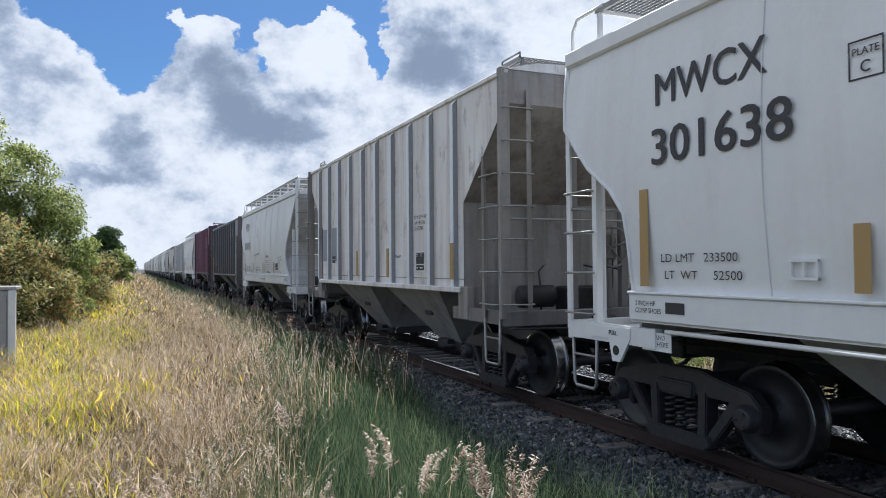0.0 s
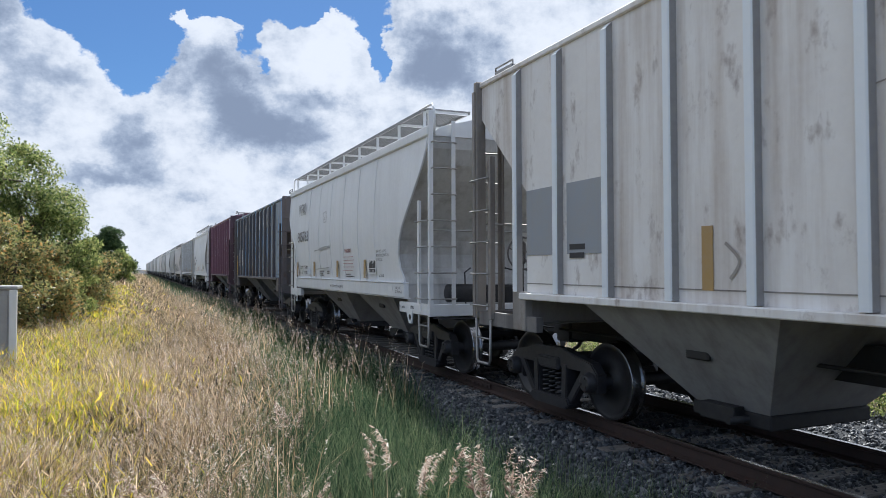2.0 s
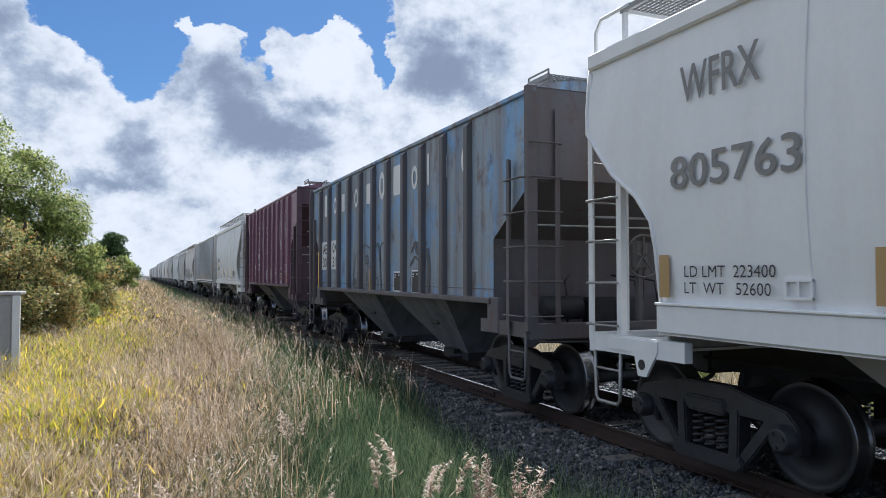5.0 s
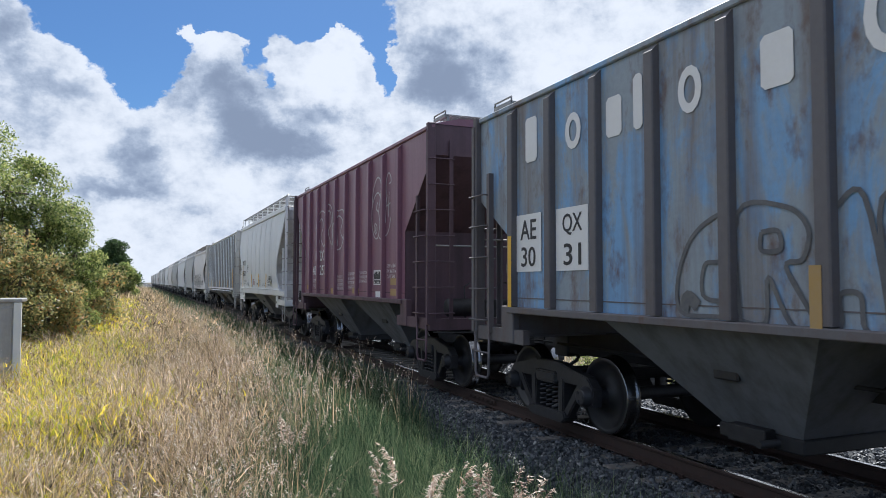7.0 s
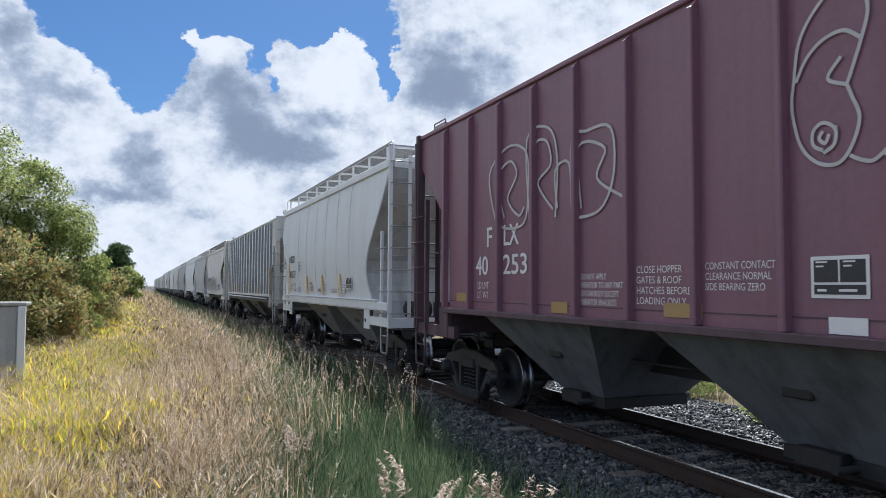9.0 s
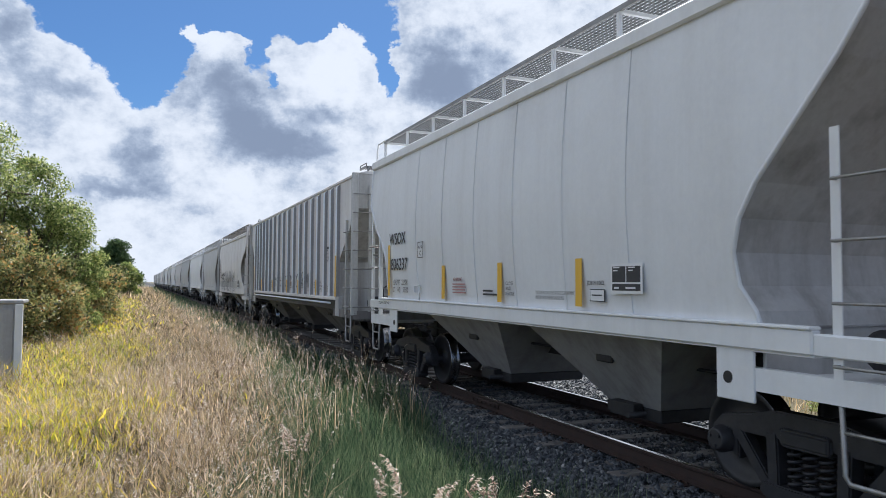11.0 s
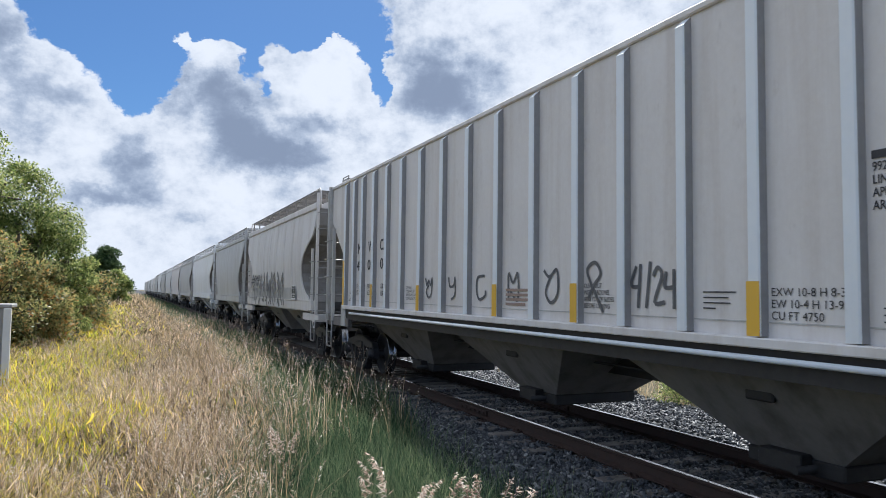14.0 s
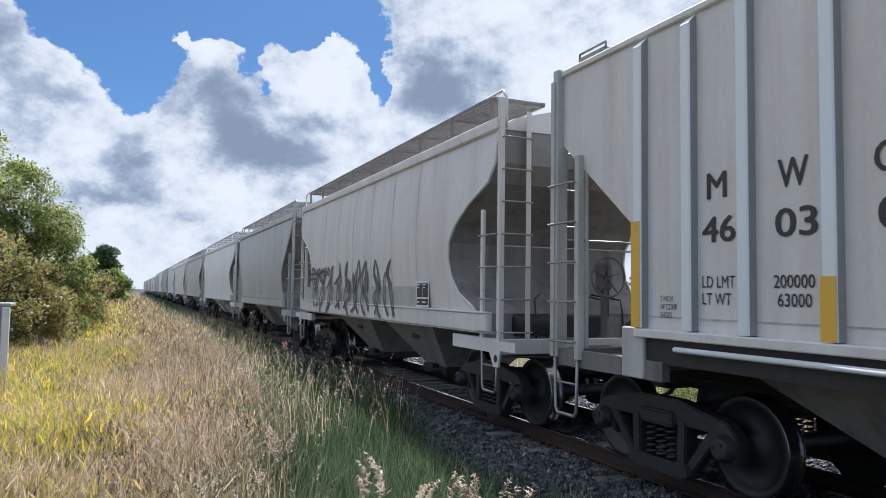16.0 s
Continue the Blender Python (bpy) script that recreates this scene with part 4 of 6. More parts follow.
    data_panel(car, 39.14 - c, 1.87, x - 0.006, 0.54, 0.39, True)
    data_panel(car, 38.16 - c, 1.89, x - 0.006, 0.46, 0.42, True)
    spray = [[(41.55, 1.52), (41.9, 1.55), (41.93, 1.85), (41.75, 2.2), (41.45, 2.37), (41.3, 2.33), (41.3, 2.0), (41.45, 1.98), (41.6, 1.95), (41.62, 1.7), (41.4, 1.66), (41.38, 1.8), (41.25, 1.8), (41.25, 1.55), (41.55, 1.52)],
             [(41.2, 1.5), (41.22, 2.37), (40.75, 2.38), (40.55, 2.2), (40.6, 1.98), (40.75, 1.92), (40.5, 1.5), (40.72, 1.5), (40.92, 1.85), (40.95, 1.5), (41.2, 1.5)],
             [(40.98, 2.2), (40.82, 2.2), (40.8, 2.06), (40.98, 2.06), (40.98, 2.2)],
             [(40.45, 1.5), (40.4, 2.1), (40.3, 2.35), (40.1, 2.38), (39.95, 1.5), (40.12, 1.5), (40.15, 1.72), (40.3, 1.72), (40.3, 1.5), (40.45, 1.5)],
             [(39.9, 1.5), (39.98, 2.36), (39.45, 2.38), (39.45, 2.15), (39.72, 2.12), (39.72, 2.0), (39.45, 2.0), (39.45, 1.8), (39.72, 1.78), (39.7, 1.68), (39.42, 1.66), (39.42, 1.5), (39.9, 1.5)],
             [(38.28, 1.96), (38.0, 2.12), (37.75, 1.97)], [(38.2, 2.2), (38.0, 2.38), (37.7, 2.28), (37.45, 2.35)], [(38.24, 1.75), (38.15, 1.5)]]
    for line in spray:
        stroke(car, [(y - c, z) for y, z in line], 0.02, M_SPRAY_BLACK, x - 0.004, label="dark sprayed outline")
    for line in ([(38.02, 2.36), (37.92, 2.22), (37.8, 2.2)], [(37.72, 1.95), (37.58, 2.08), (37.62, 1.7), (37.7, 1.5)], [(37.44, 2.25), (37.36, 1.9), (37.4, 1.5)], [(41.86, 1.56), (41.8, 1.68), (41.68, 1.6)], [(39.62, 1.52), (39.5, 1.56), (39.46, 1.52)]):
        stroke(car, [(y - c, z) for y, z in line], 0.06, M_SPRAY_BLACK, x - 0.005, label="black sprayed fill")

    # the maroon car
    ribs = [57.9 - 53.5 - 0.943 * i for i in range(10)]
    car, L = ribbed_car(47.85, 59.15, "maroon ribbed covered hopper car with white stencils", 4.47, ribs, M_MAROON, M_MAROON, M_MAROON_END, bay_mat=M_BAY_DARK, seed=9, rib_w=0.07)
    c = 53.5
    lettering("F", M_INK_WHITE, car, 56.44 - c, 2.38, 0.16, 0.28, x, 0.01)
    lettering("LX", M_INK_WHITE, car, 55.93 - c, 2.38, 0.42, 0.28, x, 0.01)
    lettering("40", M_INK_WHITE, car, 56.81 - c, 1.99, 0.40, 0.27, x, 0.01)
    lettering("253", M_INK_WHITE, car, 55.95 - c, 1.99, 0.66, 0.27, x, 0.01)
    lettering("LD LMT\nLT  WT", M_INK_WHITE, car, 56.75 - c, 1.66, 0.36, 0.23, x)
    lettering("DO NOT APPLY\nVIBRATOR TO ANY PART\nOF CAR BODY EXCEPT\nVIBRATOR BRACKETS", M_INK_WHITE, car, 54.08 - c, 1.63, 0.76, 0.34, x)
    lettering("CLOSE HOPPER\nGATES & ROOF\nHATCHES BEFORE\nLOADING ONLY", M_INK_WHITE, car, 53.10 - c, 1.66, 0.76, 0.37, x)
    lettering("CONSTANT CONTACT\nCLEARANCE NORMAL\nSIDE BEARING ZERO", M_INK_WHITE, car, 52.16 - c, 1.80, 0.75, 0.24, x, 0.01)
    lettering("EXW 10-8 H 13-1\nEW  9-0 H 14-7\nCU FT 3000", M_INK_WHITE, car, 50.23 - c, 1.88, 0.70, 0.28, x)
    data_panel(car, 51.09 - c, 2.05, x, 0.46, 0.30)
    for y, z, w2 in ((57.5, 1.6, 0.4), (54.7, 1.52, 0.35), (52.7, 1.55, 0.5), (50.0, 1.75, 0.55), (50.0, 1.55, 0.55)):
        patch(car, y - c, y - w2 - c, z, z + 0.13, x, M_OCHRE)
    patch(car, 50.95 - c, 50.65 - c, 1.5, 1.62, x, M_INK_WHITE)
    swirl = [[(51.2, 3.36), (51.22, 3.16), (51.15, 2.88), (51.01, 2.73), (50.84, 2.7), (50.73, 2.81), (50.67, 2.99), (50.72, 3.14), (50.76, 3.24)],
             [(51.2, 3.36), (51.15, 3.65), (51.01, 3.85), (50.84, 3.95), (50.66, 3.89), (50.59, 3.73), (50.65, 3.51), (50.76, 3.24)],
             [(51.18, 3.36), (51.09, 3.51), (50.95, 3.61), (50.78, 3.63), (50.65, 3.54)],
             [(50.8, 3.45), (50.91, 3.32), (50.76, 3.24)],
             [(50.96, 2.81), (51.04, 2.86), (51.04, 2.96), (50.96, 3.01), (50.86, 2.95), (50.87, 2.84), (50.96, 2.79)],
             [(50.96, 2.95), (50.99, 2.9), (50.94, 2.86), (50.91, 2.92)],
             [(50.85, 2.97), (50.86, 2.95)],
             [(50.75, 2.74), (50.65, 2.69), (50.57, 2.68), (50.48, 2.74)],
             [(50.3, 2.98), (50.26, 3.39), (50.27, 3.79), (50.12, 3.95), (49.98, 3.85), (49.99, 3.75), (50.11, 3.74)],
             [(50.2, 3.53), (50.26, 3.32), (50.01, 3.35)],
             [(50.08, 3.58), (50.11, 3.32), (50.11, 3.09)],
             [(50.5, 2.71), (50.23, 2.74), (50.08, 2.86), (49.98, 3.06)]]
    for line in swirl:
        stroke(car, [(y - c, z) for y, z in line], 0.014, M_SPRAY_WHITE, x - 0.01, label="white sprayed line")
    tags = [[(55.9, 2.75), (56.1, 3.3), (55.75, 3.5), (55.55, 3.3), (55.8, 3.0), (55.5, 2.75), (55.35, 2.85)],
            [(55.15, 2.75), (55.1, 3.55), (54.8, 3.6), (54.7, 3.3), (55.0, 3.1), (54.65, 2.75)], [(54.55, 2.75), (54.6, 3.2), (54.3, 3.25), (54.25, 2.75)],
            [(54.05, 2.7), (54.1, 3.4), (53.6, 3.3), (53.75, 3.0), (53.3, 2.75)]]
    tags += [[(56.15, 2.7), (56.35, 3.4), (55.8, 3.7), (55.3, 3.55), (55.25, 3.05), (55.35, 2.65), (55.8, 2.6), (56.15, 2.7)],
             [(55.2, 2.6), (55.28, 3.7), (54.75, 3.75), (54.55, 3.35), (54.6, 2.65)], [(54.2, 2.6), (54.25, 3.5), (53.95, 3.55), (53.5, 3.5), (53.45, 3.0), (53.7, 2.65), (54.2, 2.6)]]
    for line in tags:
        stroke(car, [(y - c, z) for y, z in line], 0.017, M_SPRAY_WHITE, x - 0.01, label="white sprayed line")
    # the light grey smooth car
    car, L = smooth_car(60.7, 72.1, "light grey smooth-sided covered hopper car with black stencils", CUT_CURVE, CUT_ANGLE, M_PALE, M_END_PALE, M_WHITE, seed=31, sill_in=0.7, lift=0.2, sill_low=1.34, plate=True)
    c = 66.4
    lettering("WSOX", M_INK, car, 70.71 - c, 2.55, 0.90, 0.22, S(2.66), 0.005)
    lettering("806237", M_INK, car, 70.66 - c, 2.08, 0.90, 0.22, S(2.2), 0.01)
    lettering("LD LMT   232500\nLT   WT     53500", M_INK, car, 70.61 - c, 1.67, 0.80, 0.235, S(1.8), 0.01)
    strip(car, c, 70.78, 1.60, 2.56, S(2.2), M_YELLOW, 0.11)
    for y in (68.13, 66.2, 64.33):
        strip(car, c, y, 1.60, 2.12, S(2.0), M_YELLOW, 0.12)
    lettering("WARNING", M_INK_RED, car, 67.77 - c, 1.87, 0.34, 0.06, S(1.9))
    bars(car, 67.8 - c, 1.82, S(1.8), [0.46, 0.48, 0.46, 0.48], M_INK_RED, 0.02, 0.042)
    bars(car, 66.75 - c, 1.73, S(1.75), [0.3, 0.42], M_INK, 0.025, 0.05)
    lettering("CLOSE\nAND\nBEFORE", M_INK, car, 66.07 - c, 1.69, 0.24, 0.18, S(1.8))
    lettering("2 INCH HF COMP SHOES", M_INK, car, 71.46 - c, 1.43, 0.68, 0.055, -1.604)
    b = Build()
    for y0, y1, z0, z1 in ((68.95, 69.2, 2.27, 2.282), (68.95, 69.2, 2.53, 2.542), (68.95, 68.962, 2.27, 2.54), (69.188, 69.2, 2.27, 2.54)):
        b.box(S(2.45) - 0.003, S(2.45), y0 - c, y1 - c, z0, z1)
    part("plate_mark", b.mesh("plate_mark", M_INK), car)
    lettering("PLATE", M_INK, car, 69.16 - c, 2.43, 0.17, 0.045, S(2.45) - 0.002)
    lettering("C", M_INK, car, 69.11 - c, 2.31, 0.07, 0.08, S(2.4) - 0.002)
    data_panel(car, 63.75 - c, 2.05, S(2.0), 0.5, 0.30)
    lettering("JOB F11062", M_INK, car, 64.2 - c, 1.82, 0.31, 0.06, S(1.85), 0.01)
    tag = patch(car, 64.14 - c, 63.88 - c, 1.66, 1.79, S(1.78), M_INK, "label_frame", "black-edged white label")
    patch(tag, 64.13 - c, 63.89 - c, 1.67, 1.78, S(1.78) - 0.004, M_INK_WHITE, "label_field")
    bars(tag, 64.1 - c, 1.72, S(1.78) - 0.008, [0.18], M_INK, 0.014)
    lettering("CAUTION HATCH COVERS AT EACH COMPARTMENT\nMUST BE OPENED BEFORE UNLOADING", M_INK, car, 65.3 - c, 1.66, 0.85, 0.10, S(1.75), 0.005)
    card_holder(car, 69.45 - c, 1.66, S(1.75))
    # the long three-bay ribbed car
    half = [0.46, 1.39, 2.32, 3.24, 4.06, 4.86, 5.62, 6.25, 6.90]
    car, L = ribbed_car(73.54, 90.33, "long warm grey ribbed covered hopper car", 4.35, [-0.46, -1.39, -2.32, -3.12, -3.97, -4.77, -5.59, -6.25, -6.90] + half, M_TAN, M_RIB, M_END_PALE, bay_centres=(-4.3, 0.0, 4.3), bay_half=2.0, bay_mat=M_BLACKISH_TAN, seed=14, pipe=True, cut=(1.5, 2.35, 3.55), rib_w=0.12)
    c = 81.935
    for y, words, wide in ((88.01, "M", 0.22), (87.28, "W", 0.27), (86.51, "CX", 0.39), (88.07, "46", 0.37), (87.31, "03", 0.37), (86.49, "04", 0.38)):
        lettering(words, M_INK, car, y - c, 2.25 if words.isdigit() else 2.62, wide, 0.22, x, 0.015 if words.isdigit() or words == "CX" else 0.0)
    lettering("LD LMT\nLT WT", M_INK, car, 88.07 - c, 1.73, 0.36, 0.24, x, 0.01)
    lettering("200000\n 63000", M_INK, car, 87.33 - c, 1.73, 0.36, 0.24, x, 0.01)
    lettering("LBS\nLBS", M_INK, car, 86.43 - c, 1.73, 0.19, 0.24, x, 0.01)
    lettering("2 INCH\nHF COMP\nSHOES", M_INK, car, 88.60 - c, 1.60, 0.22, 0.2, x)
    lettering("CAUTION\nOPEN HATCHES\nBEFORE UNLOADING\nCOMPARTMENTS", M_INK, car, 85.0 - c, 1.67, 0.55, 0.24, x)
    lettering("CLEAN OUT\nINSIDE GROOVES\nAND TOP OF SLIDES\nBEFORE CLOSING", M_INK, car, 79.54 - c, 1.66, 0.52, 0.26, x, 0.01)
    lettering("EXW 10-8 H 8-3\nEW 10-4 H 13-9\nCU FT 4750", M_INK, car, 77.07 - c, 1.63, 0.62, 0.24, x, 0.012)
    bars(car, 77.78 - c, 1.83, x, [0.36, 0.28, 0.3, 0.14], M_INK, 0.011, 0.045)
    bars(car, 76.24 - c, 2.72, x, [0.40], M_INK, 0.055)
    lettering("992\nLINING\nAPPLIED\nARI-T 10-16", M_INK, car, 76.24 - c, 2.38, 0.36, 0.32, x, 0.012)
    lettering("2 INCH\nHF COMP\nSHOES", M_INK, car, 75.46 - c, 1.56, 0.32, 0.23, x, 0.01)
    bars(car, 76.18 - c, 1.73, x, [0.36, 0.08, 0.16], M_INK, 0.011, 0.045)
    bars(car, 81.3 - c, 1.83, x, [0.6, 0.65, 0.62, 0.5], plain("brown_stencil", (0.30, 0.17, 0.12), 0.6, 0.5), 0.035, 0.06)
    for y, z1 in ((88.85, 2.5), (86.80, 1.95), (84.25, 1.92), (81.47, 1.92), (79.62, 1.92), (77.17, 1.92), (75.02, 2.5)):
        strip(car, c, y, 1.50, z1, -1.591, M_YELLOW, 0.125)
    tags = [[(0.14, 0.46), (0.08, 0.34), (0.0, 0.42), (-0.08, 0.34), (-0.14, 0.46), (-0.12, 0.22), (0.0, 0.14), (0.1, 0.24), (0.0, 0.34)],
            [(0.14, 0.46), (0.08, 0.32), (-0.06, 0.34), (-0.1, 0.46), (-0.1, 0.2), (0.04, 0.12)],
            [(-0.12, 0.46), (0.1, 0.44), (0.14, 0.28), (0.06, 0.14), (-0.12, 0.18), (-0.14, 0.26)],
            [(0.12, 0.14), (0.12, 0.48), (0.0, 0.36), (-0.12, 0.48), (-0.12, 0.14), (0.1, 0.28)],
            [(0.16, 0.5), (0.04, 0.42), (-0.12, 0.5), (-0.14, 0.24), (0.0, 0.12), (0.12, 0.24), (0.02, 0.42)],
            [(-0.16, 0.04), (0.02, 0.3), (0.12, 0.48), (-0.02, 0.56), (-0.12, 0.44), (0.0, 0.32), (0.1, 0.18)],
            [(0.26, 0.5), (0.34, 0.32), (0.2, 0.3)], [(0.2, 0.52), (0.24, 0.1)], [(0.06, 0.54), (0.12, 0.1)], [(0.02, 0.4), (-0.04, 0.48), (-0.1, 0.4), (0.0, 0.16), (-0.14, 0.16)],
            [(-0.16, 0.44), (-0.14, 0.3), (-0.28, 0.3)], [(-0.26, 0.46), (-0.26, 0.1)]]
    for y, line in zip((83.95, 83.01, 82.03, 81.11, 80.2, 79.36, 78.4, 78.4, 78.4, 78.4, 78.4, 78.4), tags):
        stroke(car, [(y + a - c, 1.58 + z) for a, z in line], 0.02, M_SPRAY_BLACK, x - 0.002, label="dark sprayed tag")
    # the smooth car with sprayed letters low on its side
    car, L = smooth_car(91.65, 103.6, "grey smooth-sided covered hopper car with graffiti on its sill", CUT_BULB, CUT_BULB, M_TAN, M_DARK_END, M_TAN, seed=41, sill_in=0.3, deck=True, walk_mat=M_DARK_END)
    c = 97.6
    patch(car, 103.0 - c, 94.0 - c, 1.25, 1.9, side_at(1.75), plain("pale_spray_fill", (0.60, 0.59, 0.58), 0.6, 0.7), "sprayed_fill", "pale sprayed background")
    rnd = random.Random(5)
    for i in range(9):
        y = 101.6 - i * 0.72
        line = [(y + rnd.uniform(-0.3, 0.3), 1.35 + k * 0.25 + rnd.uniform(-0.1, 0.1)) for k in (0, 1, 2, 3, 4, 3, 2, 3, 1, 0)]
        stroke(car, [(a - c, z) for a, z in line], 0.035, M_SPRAY_BLACK, side_at(2.0) - 0.02, label="dark sprayed outline")
    data_panel(car, 94.5 - c, 1.98, side_at(1.9), 0.55, 0.42)
    lettering("424650", M_INK, car, 101.48 - c, 2.15, 1.35, 0.22, side_at(2.25))
    bars(car, 102.2 - c, 2.2, side_at(2.2), [0.8, 0.7], M_INK, 0.06, 0.12)
    # the rest of the train, back to the horizon
    kinds = [(M_DULL, M_DARK_END, CUT_CURVE), (M_PALE, M_DARK_END, CUT_BULB), (M_DULL, M_DARK_END, CUT_BULB), (M_TAN, M_DARK_END, CUT_CURVE), (M_PALE, M_DARK_END, CUT_CURVE)]
    y = 104.85
    for i in range(16):
        n = 11.5 if i in (0,) else 15.2
        mat, end, cut = kinds[i % 5]
        smooth_car(y, y + n, "pale smooth-sided covered hopper car far down the line", cut, cut, mat, end, mat, spin=False, seed=60 + i, nbay=2 if n < 12 else 3, deck=i < 8)
        y += n + 1.3


# long car's bays: grime with the underside's shade mixed into the base colour
M_BLACKISH_TAN = paint("grimy_shaded_bay_paint", (0.22, 0.21, 0.20), (0.07, 0.06, 0.055), 0.7, 0.1, 0.6)
build_train()

# ---- ground and track ----
def height(x, y):
    """The lie of the land beside the track."""
    d = abs(x - TRACK)
    bed = -0.21 if d < 2.0 else -0.21 - (d - 2.0) * 0.28
    if x > TRACK:
        bed = max(bed, -0.43)
    if x < TRACK:
        land = -0.42 + max(0, 1.5 - x) * 0.035
    else:
        land = -0.45 + max(0, x - 12) * 0.01
    land += 0.05 * math.sin(x * 0.7 + 1) * math.sin(y * 0.31)
    return max(bed, land) if d < 4 else land


def earth_material():
    m, k, b = material("dry_earth_and_thatch", 0.95)
    v = k.add("ShaderNodeNewGeometry").outputs["Position"]
    n = k.noise(v, 0.35, 6, 0.65)
    n2 = k.noise(v, 9.0, 6, 0.7)
    c = k.ramp(n, [(0.3, (0.06, 0.055, 0.026)), (0.5, (0.115, 0.095, 0.05)), (0.7, (0.08, 0.075, 0.032))])
    c = k.mix(0.5, c, k.ramp(n2, [(0.3, (0.1, 0.1, 0.1)), (0.7, (0.9, 0.9, 0.9))]), "OVERLAY")
    link(k, c, b.inputs["Base Color"])
    bump(k, b, n2, 0.6, 0.05)
    return m


def ballast_material():
    m, k, b = material("grey_crushed_stone", 0.85)
    v = k.add("ShaderNodeNewGeometry").outputs["Position"]
    cell = k.add("ShaderNodeTexVoronoi", {"Vector": v, "Scale": 20.0})
    c = k.ramp(k.add("ShaderNodeSeparateColor", {0: cell.outputs["Color"]}).outputs[0], [(0.0, (0.025, 0.029, 0.037)), (0.6, (0.058, 0.064, 0.074)), (1.0, (0.12, 0.122, 0.124))])
    c = k.mix(0.8, c, k.ramp(cell.outputs["Distance"], [(0.0, (1, 1, 1)), (0.6, (0.35, 0.35, 0.35))]), "MULTIPLY")
    link(k, c, b.inputs["Base Color"])
    bump(k, b, k.math("MULTIPLY", cell.outputs["Distance"], -1.0), 0.9, 0.04)
    return m


def stone_material():
    m, k, b = material("broken_ballast_stone", 0.5)
    r = k.add("ShaderNodeNewGeometry").outputs["Random Per Island"]
    v = k.add("ShaderNodeTexCoord").outputs["Object"]
    n = k.noise(v, 40.0, 4, 0.6)
    c = k.ramp(r, [(0.0, (0.022, 0.026, 0.034)), (0.5, (0.050, 0.057, 0.068)), (0.85, (0.095, 0.10, 0.108)), (1.0, (0.24, 0.24, 0.235))])
    c = k.mix(0.35, c, k.ramp(n, [(0.3, (0.2, 0.2, 0.2)), (0.7, (0.8, 0.8, 0.8))]), "OVERLAY")
    link(k, c, b.inputs["Base Color"])
    bump(k, b, n, 0.4, 0.006)
    return m


M_EARTH, M_BALLAST, M_STONE = earth_material(), ballast_material(), stone_material()


def sheet(name, xs, ys, fn, mat):
    b = Build()
    b.grid([[(x, y, fn(x, y)) for x in xs] for y in ys])
    return new(name, b.mesh(name, mat))


xs = [-900, -300, -100, -50, -30] + [-20 + 0.8 * i for i in range(26)] + [1 + 0.4 * i for i in range(30)] + [14, 18, 25, 40, 80, 200, 500, 900]
ys = [-300, -100, -40, -15] + [-6 + 1.5 * i for i in range(40)] + [60, 75, 100, 150, 250, 500, 1000, 2200]
tagged(sheet("ground", xs, ys, lambda x, y: height(x, y) - 0.02 if x < TRACK - 3.1 or x > TRACK + 4.0 else -0.75, M_EARTH), "dry grassy earth beside the line", "ground", kind="structure")
bx = [TRACK + d for d in (-3.2, -2.9, -2.6, -2.3, -2.0, -1.5, -1.0, -0.5, 0, 0.5, 1.0, 1.5, 2.0, 2.4, 2.8, 3.2, 3.7, 4.2, 4.6)]
by = [-60 + 2.0 * i for i in range(60)] + [70, 100, 150, 250, 600, 2000]
ballast = tagged(sheet("ballast", bx, by, lambda x, y: (-0.21 if abs(x - TRACK) <= 2.0 else max(-0.21 - (abs(x - TRACK) - 2) * 0.28, -0.43 if x > TRACK else -1)) + 0.015 * math.sin(x * 9 + y * 5), M_BALLAST), "grey crushed stone bed of the track", "ballast", kind="structure")


def rails():
    prof = [(-0.07, -0.172), (0.07, -0.172), (0.07, -0.158), (0.012, -0.135), (0.010, -0.045), (0.035, -0.030), (0.036, -0.006), (0.030, 0.0), (-0.030, 0.0), (-0.036, -0.006), (-0.035, -0.030), (-0.010, -0.045), (-0.012, -0.135), (-0.07, -0.158)]
    for s in (-1, 1):
        b = Build()
        x = TRACK + s * 0.7535
        b.prism([(x + a, z) for a, z in prof], -60, 1500, 1)
        r = tagged(new("rail", b.mesh("rail", M_RAIL)), "rusty steel rail with polished running surface", "rail", kind="structure")
        b = Build()
        b.box(x - 0.026, x + 0.026, -60, 1500, -0.002, 0.0025)
        part("rail_head", b.mesh("rail_head", M_RAILTOP), r, "bright worn rail head")
        b = Build()
        for side in (-1, 1):
            b.box(*sorted((x + side * 0.012, x + side * 0.04)), 10.2, 11.15, -0.13, -0.045, 0.008)
            for i in range(6):
                y = 10.28 + i * 0.158
                b.tube([(x + side * 0.035, y, -0.09), (x + side * 0.065, y, -0.09)], 0.017, 6)
        part("joint_bar", b.mesh("joint_bar", M_RAIL), r, "bolted rusty joint bar")


def tie_material():
    m, k, b = material("weathered_grey_timber", 0.9)
    v = k.add("ShaderNodeNewGeometry").outputs["Position"]
    n = k.noise(k.stretch(v, 1.0, 14.0, 10.0), 2.2, 6, 0.7)
    r = k.add("ShaderNodeObjectInfo").outputs["Random"]
    c = k.mix(k.ramp(n, [(0.3, (0, 0, 0)), (0.7, (1, 1, 1))]), (0.08, 0.07, 0.064, 1), (0.27, 0.25, 0.23, 1))
    c = k.mix(k.math("MULTIPLY", r, 0.5), c, (0.10, 0.09, 0.085, 1))
    link(k, c, b.inputs["Base Color"])
    bump(k, b, n, 0.6, 0.015)
    return m


